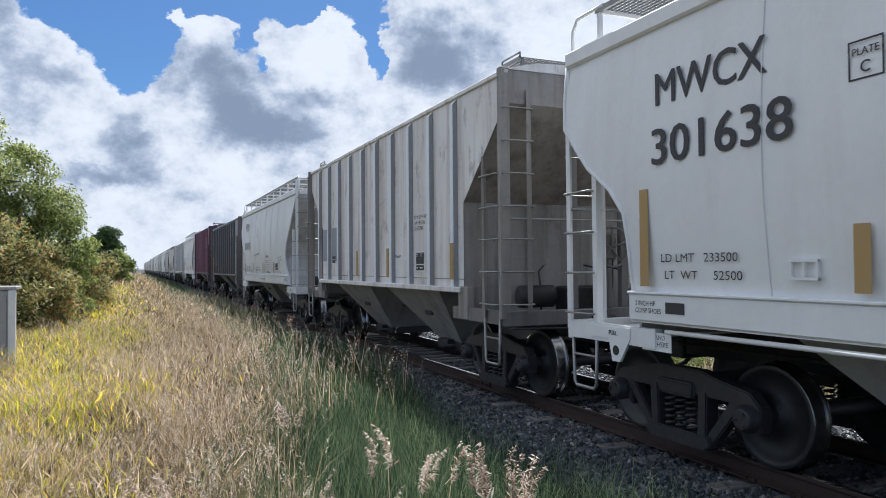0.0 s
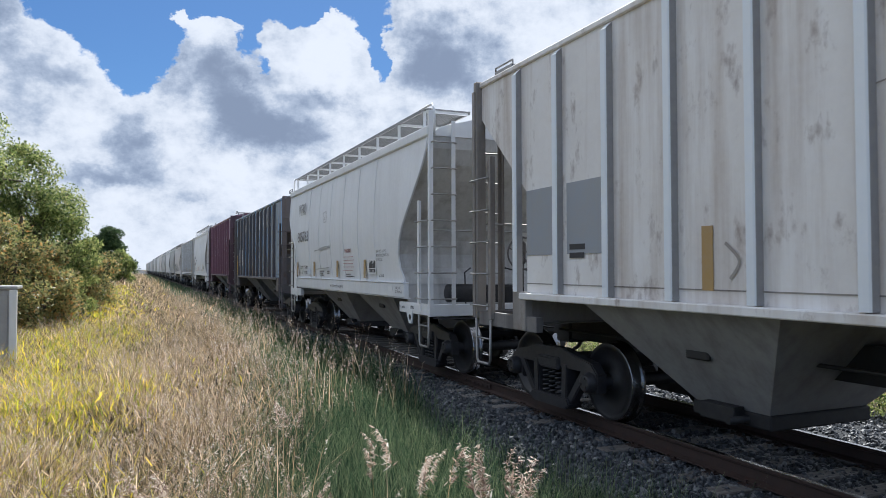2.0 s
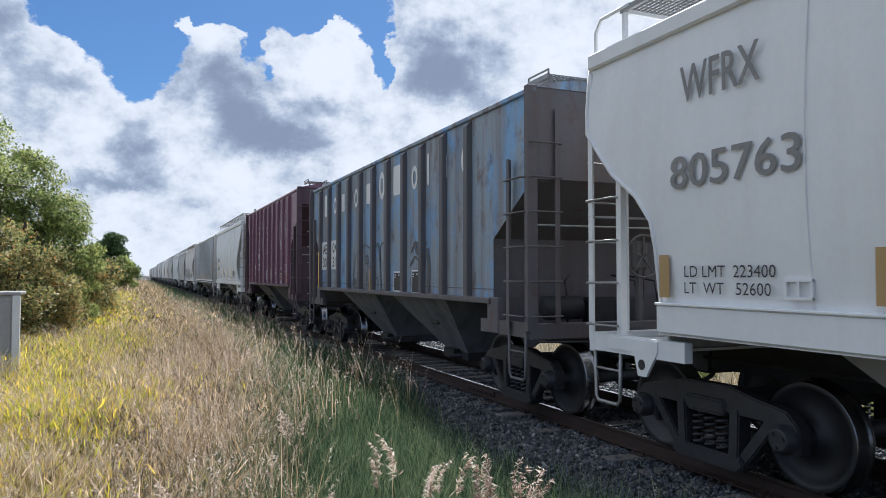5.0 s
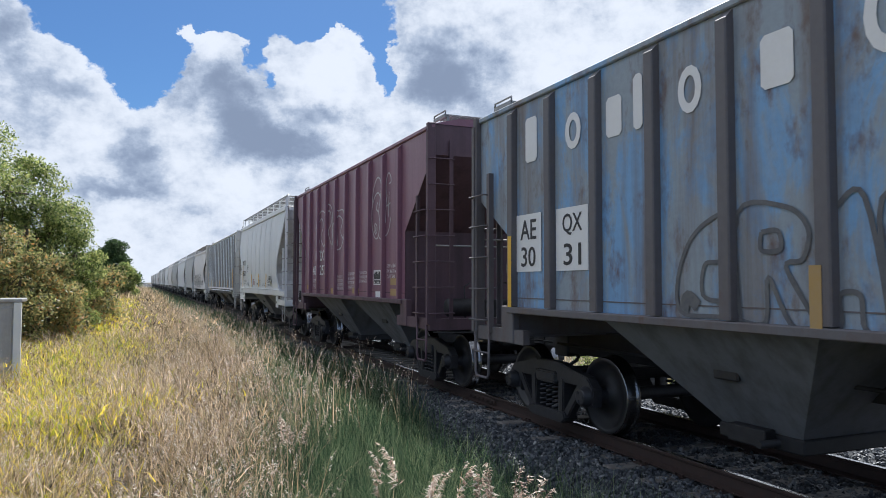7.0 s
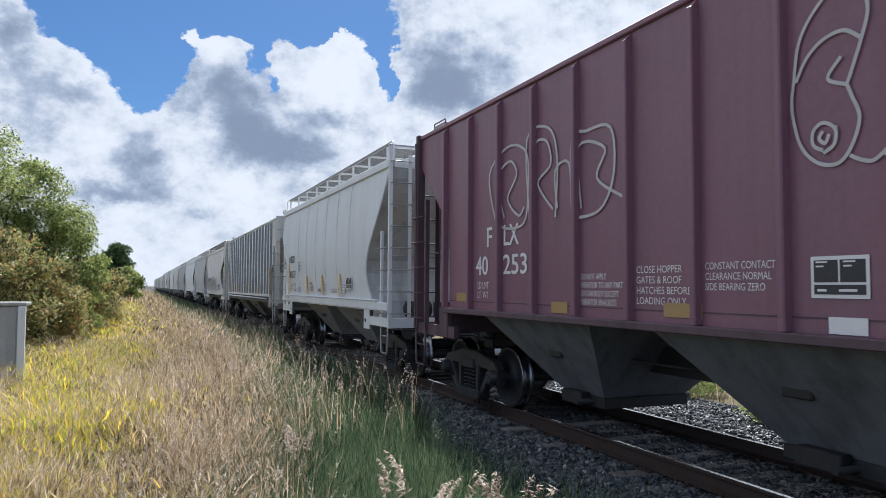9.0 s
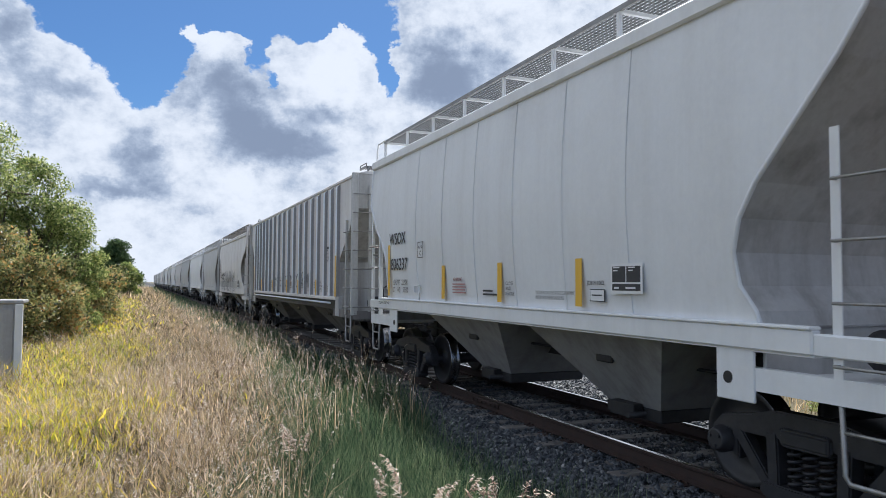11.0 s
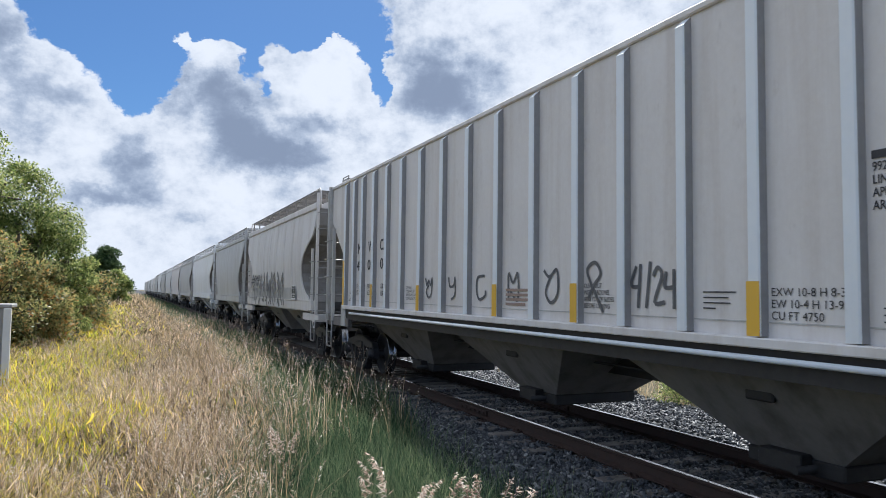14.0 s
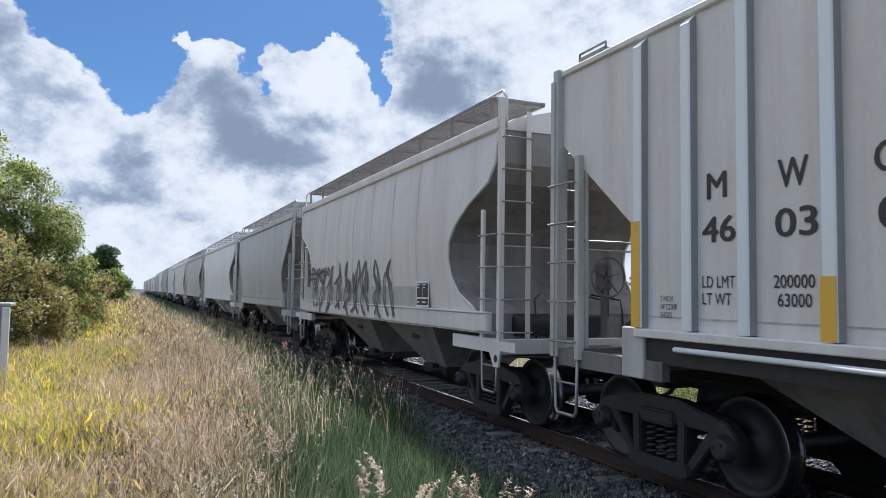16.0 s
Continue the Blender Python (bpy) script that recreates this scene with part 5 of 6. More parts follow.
def ties():
    wood = tie_material()
    b = Build()
    b.box(-1.3, 1.3, -0.11, 0.11, -0.36, -0.178, 0.012)
    me = b.mesh("sleeper", wood)
    b = Build()
    for s in (-1, 1):
        b.box(s * 0.7535 - 0.17, s * 0.7535 + 0.17, -0.09, 0.09, -0.18, -0.168)
        for a in (-0.1, 0.1):
            for e in (-0.05, 0.05):
                b.box(s * 0.7535 + a - 0.012, s * 0.7535 + a + 0.012, e - 0.012, e + 0.012, -0.17, -0.145)
    plate = b.mesh("tie_plate", M_RAIL)
    for i in range(150):
        y = -6 + i * 0.52 + random.uniform(-0.03, 0.03)
        t = part("sleeper", me, ballast, "", pose(TRACK + random.uniform(-0.05, 0.05), y, random.uniform(-0.012, 0.012), 0, random.uniform(-0.4, 0.4), random.uniform(-1.2, 1.2)))
        if i < 70:
            part("tie_plate", plate, t)


def rock(rnd):
    bm = bmesh.new()
    bmesh.ops.create_icosphere(bm, subdivisions=1, radius=1)
    for v in bm.verts:
        v.co *= rnd.uniform(0.7, 1.2)
    s = (rnd.uniform(0.8, 1.3), rnd.uniform(0.7, 1.1), rnd.uniform(0.5, 0.8))
    v = np.array([[a * k for a, k in zip(q.co, s)] for q in bm.verts])
    f = np.array([[q.index for q in p.verts] for p in bm.faces])
    bm.free()
    return v, f


def fill(name, vs, fs, mat, smooth=False):
    """One mesh from number arrays."""
    me = bpy.data.meshes.new(name)
    v, f = np.concatenate(vs).astype(np.float32), np.concatenate(fs).astype(np.int32)
    k = f.shape[1]
    me.vertices.add(len(v))
    me.vertices.foreach_set("co", v.ravel())
    me.loops.add(f.size)
    me.loops.foreach_set("vertex_index", f.ravel())
    me.polygons.add(len(f))
    me.polygons.foreach_set("loop_start", np.arange(0, f.size, k, dtype=np.int32))
    me.polygons.foreach_set("loop_total", np.full(len(f), k, dtype=np.int32))
    me.polygons.foreach_set("use_smooth", np.full(len(f), smooth))
    me.materials.append(mat)
    me.update()
    me.validate()
    return me


def spin_matrices(n, rng):
    q = rng.normal(size=(n, 4))
    q /= np.linalg.norm(q, axis=1)[:, None]
    w, x, y, z = q.T
    return np.stack([np.stack([1 - 2 * (y * y + z * z), 2 * (x * y - z * w), 2 * (x * z + y * w)], 1),
                     np.stack([2 * (x * y + z * w), 1 - 2 * (x * x + z * z), 2 * (y * z - x * w)], 1),
                     np.stack([2 * (x * z - y * w), 2 * (y * z + x * w), 1 - 2 * (x * x + y * y)], 1)], 1)


def gravel():
    rng, rnd = np.random.default_rng(4), random.Random(4)
    kinds = [rock(rnd) for _ in range(8)]
    vs, fs, base = [], [], 0
    for x0, x1, y0, y1, n, size in ((3.0, 5.15, 3.5, 12, 12500, 0.027), (3.4, 5.15, 12, 24, 6000, 0.036), (5.3, 6.65, 4, 14, 6000, 0.028), (6.8, 10.4, 3, 18, 13000, 0.034), (6.8, 10.0, 18, 40, 4500, 0.05)):
        x, y = rng.uniform(x0, x1, n), rng.uniform(y0, y1, n)
        d = np.abs(x - TRACK)
        z = np.where(d < 2.0, -0.205, -0.205 - (d - 2) * 0.28)
        z = np.where(x > TRACK, np.maximum(z, -0.425), z) + rng.uniform(-0.012, 0.018, n)
        s = size * rng.uniform(0.6, 1.5, n)
        R = spin_matrices(n, rng)
        for i, (v, f) in enumerate(kinds):
            m = np.arange(n) % 8 == i
            p = np.einsum("nij,vj->nvi", R[m], v) * s[m][:, None, None] + np.stack([x[m], y[m], z[m]], 1)[:, None, :]
            k = m.sum()
            vs.append(p.reshape(-1, 3))
            fs.append((f[None] + (base + np.arange(k) * len(v))[:, None, None]).reshape(-1, 3))
            base += k * len(v)
    tagged(new("loose_ballast", fill("loose_ballast", vs, fs, M_STONE)), "loose grey crushed stone round the track", "ballast", kind="stuff")
    # the stones nearest the eye, one by one
    meshes = []
    for v, f in kinds:
        meshes.append(fill("stone", [v * 0.045], [f], M_STONE))
    for i in range(220):
        x, y = rng.uniform(3.3, 4.9), rng.uniform(5.0, 9.0)
        d = abs(x - TRACK)
        z = -0.19 if d < 2.0 else -0.19 - (d - 2) * 0.28
        part("stone", meshes[i % 8], ballast, "", pose(x, y, z, *rng.uniform(0, 360, 3)))


rails()
ties()
gravel()


# ---- grass ----
def leaf_material(name, stops, through=0.5, rough=0.6):
    m, k, b = material(name, rough)
    r = k.add("ShaderNodeNewGeometry").outputs["Random Per Island"]
    v = k.add("ShaderNodeNewGeometry").outputs["Position"]
    n = k.noise(v, 0.9, 4, 0.6)
    f = k.math("ADD", k.math("MULTIPLY", r, 0.85), k.math("MULTIPLY", k.math("SUBTRACT", n, 0.4), 0.8))
    c = k.ramp(f, stops)
    link(k, c, b.inputs["Base Color"])
    b.inputs["Specular IOR Level"].default_value = 0.25 if rough > 0.42 else 0.6
    t = k.add("ShaderNodeBsdfTranslucent", {0: c})
    mix = k.add("ShaderNodeMixShader", {0: through, 1: b.outputs[0], 2: t.outputs[0]})
    link(k, mix.outputs[0], m.node_tree.nodes["Material Output"].inputs[0])
    return m


M_DRY = leaf_material("dry_golden_grass", [(0.08, (0.045, 0.033, 0.026)), (0.30, (0.20, 0.145, 0.088)), (0.50, (0.62, 0.44, 0.25)), (0.62, (0.17, 0.145, 0.06)), (0.84, (0.92, 0.72, 0.49))], 0.5)
M_GREEN = leaf_material("green_grass", [(0.15, (0.012, 0.034, 0.022)), (0.5, (0.060, 0.120, 0.060)), (0.85, (0.28, 0.33, 0.18))], 0.5, 0.45)
M_YGREEN = leaf_material("yellow_green_grass", [(0.1, (0.22, 0.28, 0.04)), (0.5, (0.74, 0.68, 0.07)), (0.9, (0.95, 0.70, 0.10))], 0.6)
M_HEAD = leaf_material("seed_heads", [(0.1, (0.18, 0.115, 0.095)), (0.4, (0.50, 0.36, 0.29)), (0.65, (0.80, 0.66, 0.55)), (0.9, (0.95, 0.90, 0.82))], 0.5)
M_UNDER = leaf_material("shaded_undergrowth", [(0.1, (0.022, 0.028, 0.014)), (0.5, (0.06, 0.065, 0.03)), (0.9, (0.14, 0.12, 0.06))], 0.35)


def land_z(x, y):
    return np.array([height(a, b) for a, b in zip(x, y)])


def blades(rng, x, y, tall, wide, lean, parts=3, vary=(0.55, 1.15), lift=0.0):
    """Tapered bent blades, as strips of quads that end in a point."""
    n = len(x)
    z = land_z(x, y) + lift
    h = tall * rng.uniform(*vary, n)
    a = rng.uniform(0, 2 * np.pi, n)
    w = wide * rng.uniform(0.6, 1.4, n)
    bend = lean * h * rng.uniform(0.2, 1.3, n)
    da = a + rng.normal(0, 0.8, n)
    side = np.stack([np.cos(a + 1.57), np.sin(a + 1.57)], 1)
    rows = []
    for i in range(parts + 1):
        t = i / parts
        cx, cy, cz = x + np.cos(da) * bend * t * t, y + np.sin(da) * bend * t * t, z - 0.03 + (h + 0.03) * (t - 0.12 * t * t * lean)
        ww = w * (1 - t ** 1.5) * 0.5 + 0.0006
        rows.append(np.stack([cx - side[:, 0] * ww, cy - side[:, 1] * ww, cz], 1))
        rows.append(np.stack([cx + side[:, 0] * ww, cy + side[:, 1] * ww, cz], 1))
    v = np.stack(rows, 1)
    k = 2 * (parts + 1)
    f = np.array([[2 * i, 2 * i + 1, 2 * i + 3, 2 * i + 2] for i in range(parts)])
    return v.reshape(-1, 3), (f[None] + (np.arange(n) * k)[:, None, None]).reshape(-1, 4), np.stack([x + np.cos(da) * bend, y + np.sin(da) * bend, z + h * (1 - 0.12 * lean)], 1), da


def gather(lists):
    vs, fs, base = [], [], 0
    for v, f in lists:
        vs.append(v)
        fs.append(f + base)
        base += len(v)
    return vs, fs


def scatter(rng, n, y0, y1, edge0, edge1):
    """Places in the strip between two x limits given as functions of y, denser close by."""
    y = y0 * (y1 / y0) ** rng.uniform(0, 1, n)
    u = rng.uniform(0, 1, n)
    return edge0(y) + (edge1(y) - edge0(y)) * u, y


def heads(rng, tips, ways, size, k=16, fine=1.0):
    """Feathery seed heads: thin spikelets that droop to one side of a nodding stalk end."""
    n = len(tips)
    vs = []
    size = size * rng.uniform(0.7, 1.25, n)
    for j in range(k):
        t = (j + rng.uniform(-0.4, 0.4, n)) / k
        L = size * (0.26 - 0.14 * t) * rng.uniform(0.6, 1.3, n)
        a = ways + rng.normal(0, 0.9, n)
        reach = size * 0.38 * (t * t - 0.3)
        p = tips + np.stack([np.cos(ways) * reach, np.sin(ways) * reach, size * (t - 0.2 * t * t - 0.7)], 1)
        d = np.stack([np.cos(a) * 0.75, np.sin(a) * 0.75, rng.uniform(-0.35, 0.75, n) - 0.5 * t], 1)
        s = np.stack([-np.sin(a), np.cos(a), rng.uniform(-0.6, 0.6, n)], 1) * (size * 0.026 * fine)[:, None]
        vs.append(np.stack([p - s * 0.3, p + d * L[:, None] * 0.5 - s, p + d * L[:, None], p + d * L[:, None] * 0.5 + s], 1).reshape(-1, 3))
    v = np.concatenate(vs)
    return v, np.arange(len(v)).reshape(-1, 4)


def grass():
    rng = np.random.default_rng(9)
    left = lambda y: np.maximum(-0.30 * y - 1.5, -16 - 0 * y)
    mid = lambda y: np.minimum(-0.05 + 0.17 * y, 3.1) + 0.18 * np.sin(y * 0.8)
    out = lambda y: 3.68 + 0.25 * np.sin(y * 0.5 + 1) + np.clip(y - 8, 0, 8) * 0.035
    dry, green, lime, top, under = [], [], [], [], []
    for y0, y1, n, wide, parts in ((2.2, 9, 30000, 0.0036, 3), (9, 26, 40000, 0.0065, 2), (26, 75, 26000, 0.024, 2), (75, 260, 12000, 0.09, 2)):
        near = y0 < 20
        # clumps: stalks stand taller and closer in some places
        x, y = scatter(rng, n, y0, y1, left, lambda v: mid(v) + rng.normal(0, 0.3, len(v)))
        clump = 0.5 + 0.5 * np.sin(x * 2.1 + 1.3 * np.sin(y * 1.2)) * np.sin(y * 1.7 + x * 0.6)
        tall = (0.34 + 0.52 * clump) * (1.0 if y0 < 60 else 1.3) * rng.uniform(0.7, 1.25, n)
        v, f, tip, way = blades(rng, x, y, tall, wide, 0.6, parts)
        dry.append((v, f))
        k = rng.random(n) < (0.16 + 0.42 * clump if near else 0.24)
        v, f = heads(rng, tip[k], way[k], 0.13 if y0 < 9 else (0.16 if near else 0.32), 14 if y0 < 9 else 9)
        top.append((v, f))
        # leaves that stand off the stalks
        if y0 < 60:
            m = int(n * 0.6)
            x, y = scatter(rng, m, y0, y1, left, mid)
            at = rng.uniform(0.15, 0.62, m)
            v, f, tip, way = blades(rng, x, y, 0.16, wide * 2.6, 1.7, 2, (0.5, 1.3), at)
            warm = 0.6 * (np.sin(x * 0.9 + 1) + np.sin(y * 0.7 - x * 0.8)) + 1.3 * np.clip(-0.3 - x, -1.2, 1.0) + rng.normal(0, 0.75, m) > 0.75
            q = f.reshape(m, 2, 4)
            for mask, into in ((warm, lime), (~warm & (rng.random(m) < 0.45), dry)):
                ids = np.nonzero(mask)[0]
                into.append((v.reshape(m, 6, 3)[ids].reshape(-1, 3), (q[ids] - (ids * 6)[:, None, None] + (np.arange(len(ids)) * 6)[:, None, None]).reshape(-1, 4)))
        # broad yellow leaves in patches
        x, y = scatter(rng, n // 2, y0, y1, left, mid)
        keep = 0.6 * (np.sin(x * 1.1 + 2) + np.sin(y * 0.55 + x * 0.4)) + 1.3 * np.clip(-0.3 - x, -1.2, 1.0) + rng.normal(0, 0.75, len(x)) > 0.75
        v, f, tip, way = blades(rng, x[keep], y[keep], 0.52, wide * 2.4, 0.9, 3)
        lime.append((v, f))
        x, y = scatter(rng, int(n * 1.1), y0, y1, lambda v: mid(v) - 0.45, lambda v: out(v) + rng.normal(0, 0.18, len(v)))
        v, f, tip, way = blades(rng, x, y, 0.50, wide * 1.2, 0.5, parts)
        green.append((v, f))
        # green undergrowth between the stalks, darkened to put the gaps' shade into it
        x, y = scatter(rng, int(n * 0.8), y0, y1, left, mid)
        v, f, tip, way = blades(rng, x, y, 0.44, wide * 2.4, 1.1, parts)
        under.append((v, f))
    # the same meadow round and behind the place where the eye stands
    for into, n, tall, wide in ((dry, 9000, 0.62, 0.008), (lime, 3500, 0.5, 0.015), (green, 6000, 0.45, 0.012)):
        x, y = rng.uniform(-11, 3.2, n), rng.uniform(-12, 2.3, n)
        away = x * x + y * y > 0.5
        v, f, tip, way = blades(rng, x[away], y[away], tall, wide, 0.7, 2)
        into.append((v, f))
    # pale weeds that stand along the edge of the ballast further on
    x, y = scatter(rng, 1300, 9, 48, lambda v: mid(v) - 1.6, lambda v: out(v) + 0.1)
    v, f, tip, way = blades(rng, x, y, 0.95, 0.010, 0.25, 2)
    dry.append((v, f))
    top.append(heads(rng, tip, way, 0.22, 14))
    x, y = scatter(rng, 420, 3.6, 14, lambda v: mid(v) - 0.9, lambda v: mid(v) + 0.55)
    v, f, tip, way = blades(rng, x, y, 0.85, 0.005, 0.3, 3)
    dry.append((v, f))
    top.append(heads(rng, tip, way, 0.17, 14))
    # the tall feathery stalks close to the eye
    for sx, sy, h, n in ((1.21, 3.53, 1.36, 3), (1.30, 3.42, 1.25, 3), (1.36, 3.35, 1.28, 2), (1.50, 2.95, 1.37, 4), (1.56, 2.86, 1.35, 3), (1.60, 2.80, 1.30, 3), (0.10, 3.6, 1.2, 3), (0.75, 3.3, 1.1, 2), (-0.4, 3.4, 1.15, 3), (1.0, 5.2, 1.2, 4)):
        v, f, tip, way = blades(rng, sx + rng.normal(0, 0.03, n), sy + rng.normal(0, 0.04, n), h, 0.006, 0.08, 5, (0.92, 1.02))
        dry.append((v, f))
        top.append(heads(rng, tip, way, 0.25, 90, 0.6))
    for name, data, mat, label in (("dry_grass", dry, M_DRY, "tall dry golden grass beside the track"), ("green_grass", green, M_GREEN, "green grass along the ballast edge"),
                                   ("yellow_grass", lime, M_YGREEN, "bright yellow-green grass leaves"), ("undergrowth", under, M_UNDER, "weedy undergrowth darkened like the shade between dry stalks"), ("seed_heads", top, M_HEAD, "pale feathery grass seed heads")):
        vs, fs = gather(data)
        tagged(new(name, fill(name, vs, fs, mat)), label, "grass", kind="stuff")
    # beyond the track
    lists = []
    for y0, y1, n, wide in ((5, 30, 9000, 0.012), (30, 120, 6000, 0.05)):
        x, y = scatter(rng, n, y0, y1, lambda v: 10.1 + 0.5 * np.sin(v * 1.3), lambda v: 15 + v * 0.5)
        v, f, tip, way = blades(rng, x, y, 0.42, wide, 0.6)
        lists.append((v, f))
    vs, fs = gather(lists)
    tagged(new("far_side_grass", fill("far_side_grass", vs, fs, M_DRY)), "low yellow-green grass on the far side of the track", "grass", kind="stuff")


grass()


# ---- trees ----
M_BARK = rough_metal("grey_brown_bark", (0.10, 0.08, 0.06), (0.19, 0.16, 0.13), 0.9)
M_LEAF = leaf_material("green_leaves", [(0.1, (0.07, 0.11, 0.035)), (0.5, (0.24, 0.31, 0.09)), (0.9, (0.52, 0.53, 0.20))], 0.58, 0.36)
M_LEAF_OLIVE = leaf_material("olive_turning_leaves", [(0.15, (0.07, 0.085, 0.035)), (0.45, (0.30, 0.33, 0.125)), (0.75, (0.50, 0.43, 0.18)), (0.95, (0.56, 0.28, 0.09))], 0.55, 0.38)
M_LEAF_FAR = leaf_material("dark_far_leaves", [(0.1, (0.04, 0.075, 0.03)), (0.9, (0.10, 0.15, 0.055))], 0.35)


def tree(name, x, y, tall, spread, count, size, mat, label, seed, low=0.1, stems=4):
    """Stems that fork into limbs, and a crown of small leaves in uneven clumps."""
    rnd, rng = random.Random(seed), np.random.default_rng(seed)
    z = height(x, y)
    ob = tagged(new(name), label, "bush" if name == "shrub" else "tree")
    ob.location = (x, y, z)
    b, ends = Build(), []
    for i in range(stems):
        a = rnd.uniform(0, 6.28)
        p0 = Vector((rnd.uniform(-0.2, 0.2), rnd.uniform(-0.2, 0.2), -0.1))
        p1 = p0 + Vector((math.cos(a) * spread * 0.25, math.sin(a) * spread * 0.25, tall * rnd.uniform(0.3, 0.45)))
        p2 = p1 + Vector((math.cos(a) * spread * 0.2, math.sin(a) * spread * 0.2, tall * rnd.uniform(0.25, 0.4)))
        r = tall * 0.014
        for q0, q1, ra in ((p0, p1, r), (p1, p2, r * 0.6)):
            mid = (q0 + q1) / 2 + Vector((rnd.uniform(-0.1, 0.1), rnd.uniform(-0.1, 0.1), 0)) * spread
            b.tube([q0, mid, q1], ra, 6)
        ends += [p1, p2]
        for j in range(5):
            s = p1.lerp(p2, rnd.random()) if j > 1 else p0.lerp(p1, rnd.uniform(0.3, 1))
            a2 = rnd.uniform(0, 6.28)
            e = s + Vector((math.cos(a2) * spread * rnd.uniform(0.4, 0.75), math.sin(a2) * spread * rnd.uniform(0.4, 0.75), tall * rnd.uniform(0.05, 0.25)))
            b.tube([s, (s + e) / 2 + Vector((0, 0, 0.05 * tall)), e], r * 0.3, 5)
            ends.append(e)
    part("trunk", b.mesh("trunk", M_BARK), ob)
    clumps = []
    for i in range(85):
        if i < len(ends):
            c = np.array(ends[i])
        else:
            t = rnd.random() ** 0.8
            h = low + (1 - low) * t
            w = spread * (1.0 if h < 0.6 else max(0.2, 1.0 - (h - 0.6) * 1.5)) * rnd.uniform(0.1, 1.0) ** 0.6
            a = rnd.uniform(0, 6.28)
            c = np.array((math.cos(a) * w, math.sin(a) * w, h * tall))
        clumps.append((c, spread * rnd.uniform(0.16, 0.36)))
    pick = rng.integers(0, len(clumps), count)
    cen = np.array([c for c, _ in clumps])[pick]
    rad = np.array([r for _, r in clumps])[pick]
    d = rng.normal(size=(count, 3))
    d /= np.linalg.norm(d, axis=1)[:, None]
    p = cen + d * (rad * rng.uniform(0.25, 1.1, count) ** 0.6)[:, None] * np.array((1.15, 1.15, 0.85))
    p[:, 2] = np.maximum(p[:, 2], 0.1)
    R = spin_matrices(count, rng)
    s = size * rng.uniform(0.6, 1.4, count)
    leaf = np.array([(0, -0.9, 0), (0.38, -0.1, 0.12), (0, 0.9, 0), (-0.38, -0.1, 0.12)])
    v = np.einsum("nij,vj->nvi", R, leaf) * s[:, None, None] + p[:, None, :]
    part("crown", fill("crown", [v.reshape(-1, 3)], [np.arange(count * 4).reshape(-1, 4)], mat), ob)
    return ob


for i, (x, y, tall, spread, n, mat) in enumerate((
        (-3.15, 26.0, 5.9, 1.25, 12000, M_LEAF), (-4.7, 25.0, 6.6, 1.6, 12000, M_LEAF), (-2.35, 27.5, 4.7, 0.95, 8000, M_LEAF), (-2.1, 30.0, 3.0, 1.0, 6000, M_LEAF_OLIVE),
        (-6.8, 27.0, 7.2, 2.1, 12000, M_LEAF), (-3.7, 22.6, 3.5, 1.2, 10000, M_LEAF_OLIVE), (-2.55, 24.6, 2.7, 0.95, 8000, M_LEAF_OLIVE), (-5.4, 22.0, 3.6, 1.4, 8000, M_LEAF_OLIVE),
        (-9.5, 25.5, 7.0, 2.4, 10000, M_LEAF), (-1.75, 33.0, 2.0, 0.9, 4000, M_LEAF_OLIVE), (-2.9, 42.0, 2.4, 1.2, 4000, M_LEAF), (-4.2, 36.0, 4.0, 1.6, 6000, M_LEAF))):
    tree("shrub", x, y, tall, spread * 1.2, int(n * 1.8), 0.056 if y < 28 else 0.068, mat,
         "leafy green shrub in the thicket by the line" if mat is M_LEAF else "olive shrub with leaves turning reddish brown", 100 + i, 0.08)
tree("tree", -3.9, 110, 7.6, 3.0, 14000, 0.20, M_LEAF_FAR, "broad dark green tree far down the line", 201, 0.12, 3)
tree("tree", -1.6, 100, 4.4, 1.5, 6000, 0.16, M_LEAF, "small green tree beside a larger dark one", 202, 0.1, 3)
for i in range(9):
    tree("tree", -3.0 - 4.5 * i + (i % 3), 285 + 9 * (i % 4), 6.5 + (i * 37 % 5) * 0.7, 4.0, 1500, 0.5, M_LEAF_FAR, "distant tree on the horizon", 210 + i, 0.1, 2)
for i in range(14):
    tree("tree", 22 + 14 * i, 150 + 17 * (i % 5) + 4 * i, 9 + (i * 29 % 5), 5.5, 1500, 0.5, M_LEAF_FAR, "distant tree beyond the train", 230 + i, 0.1, 2)


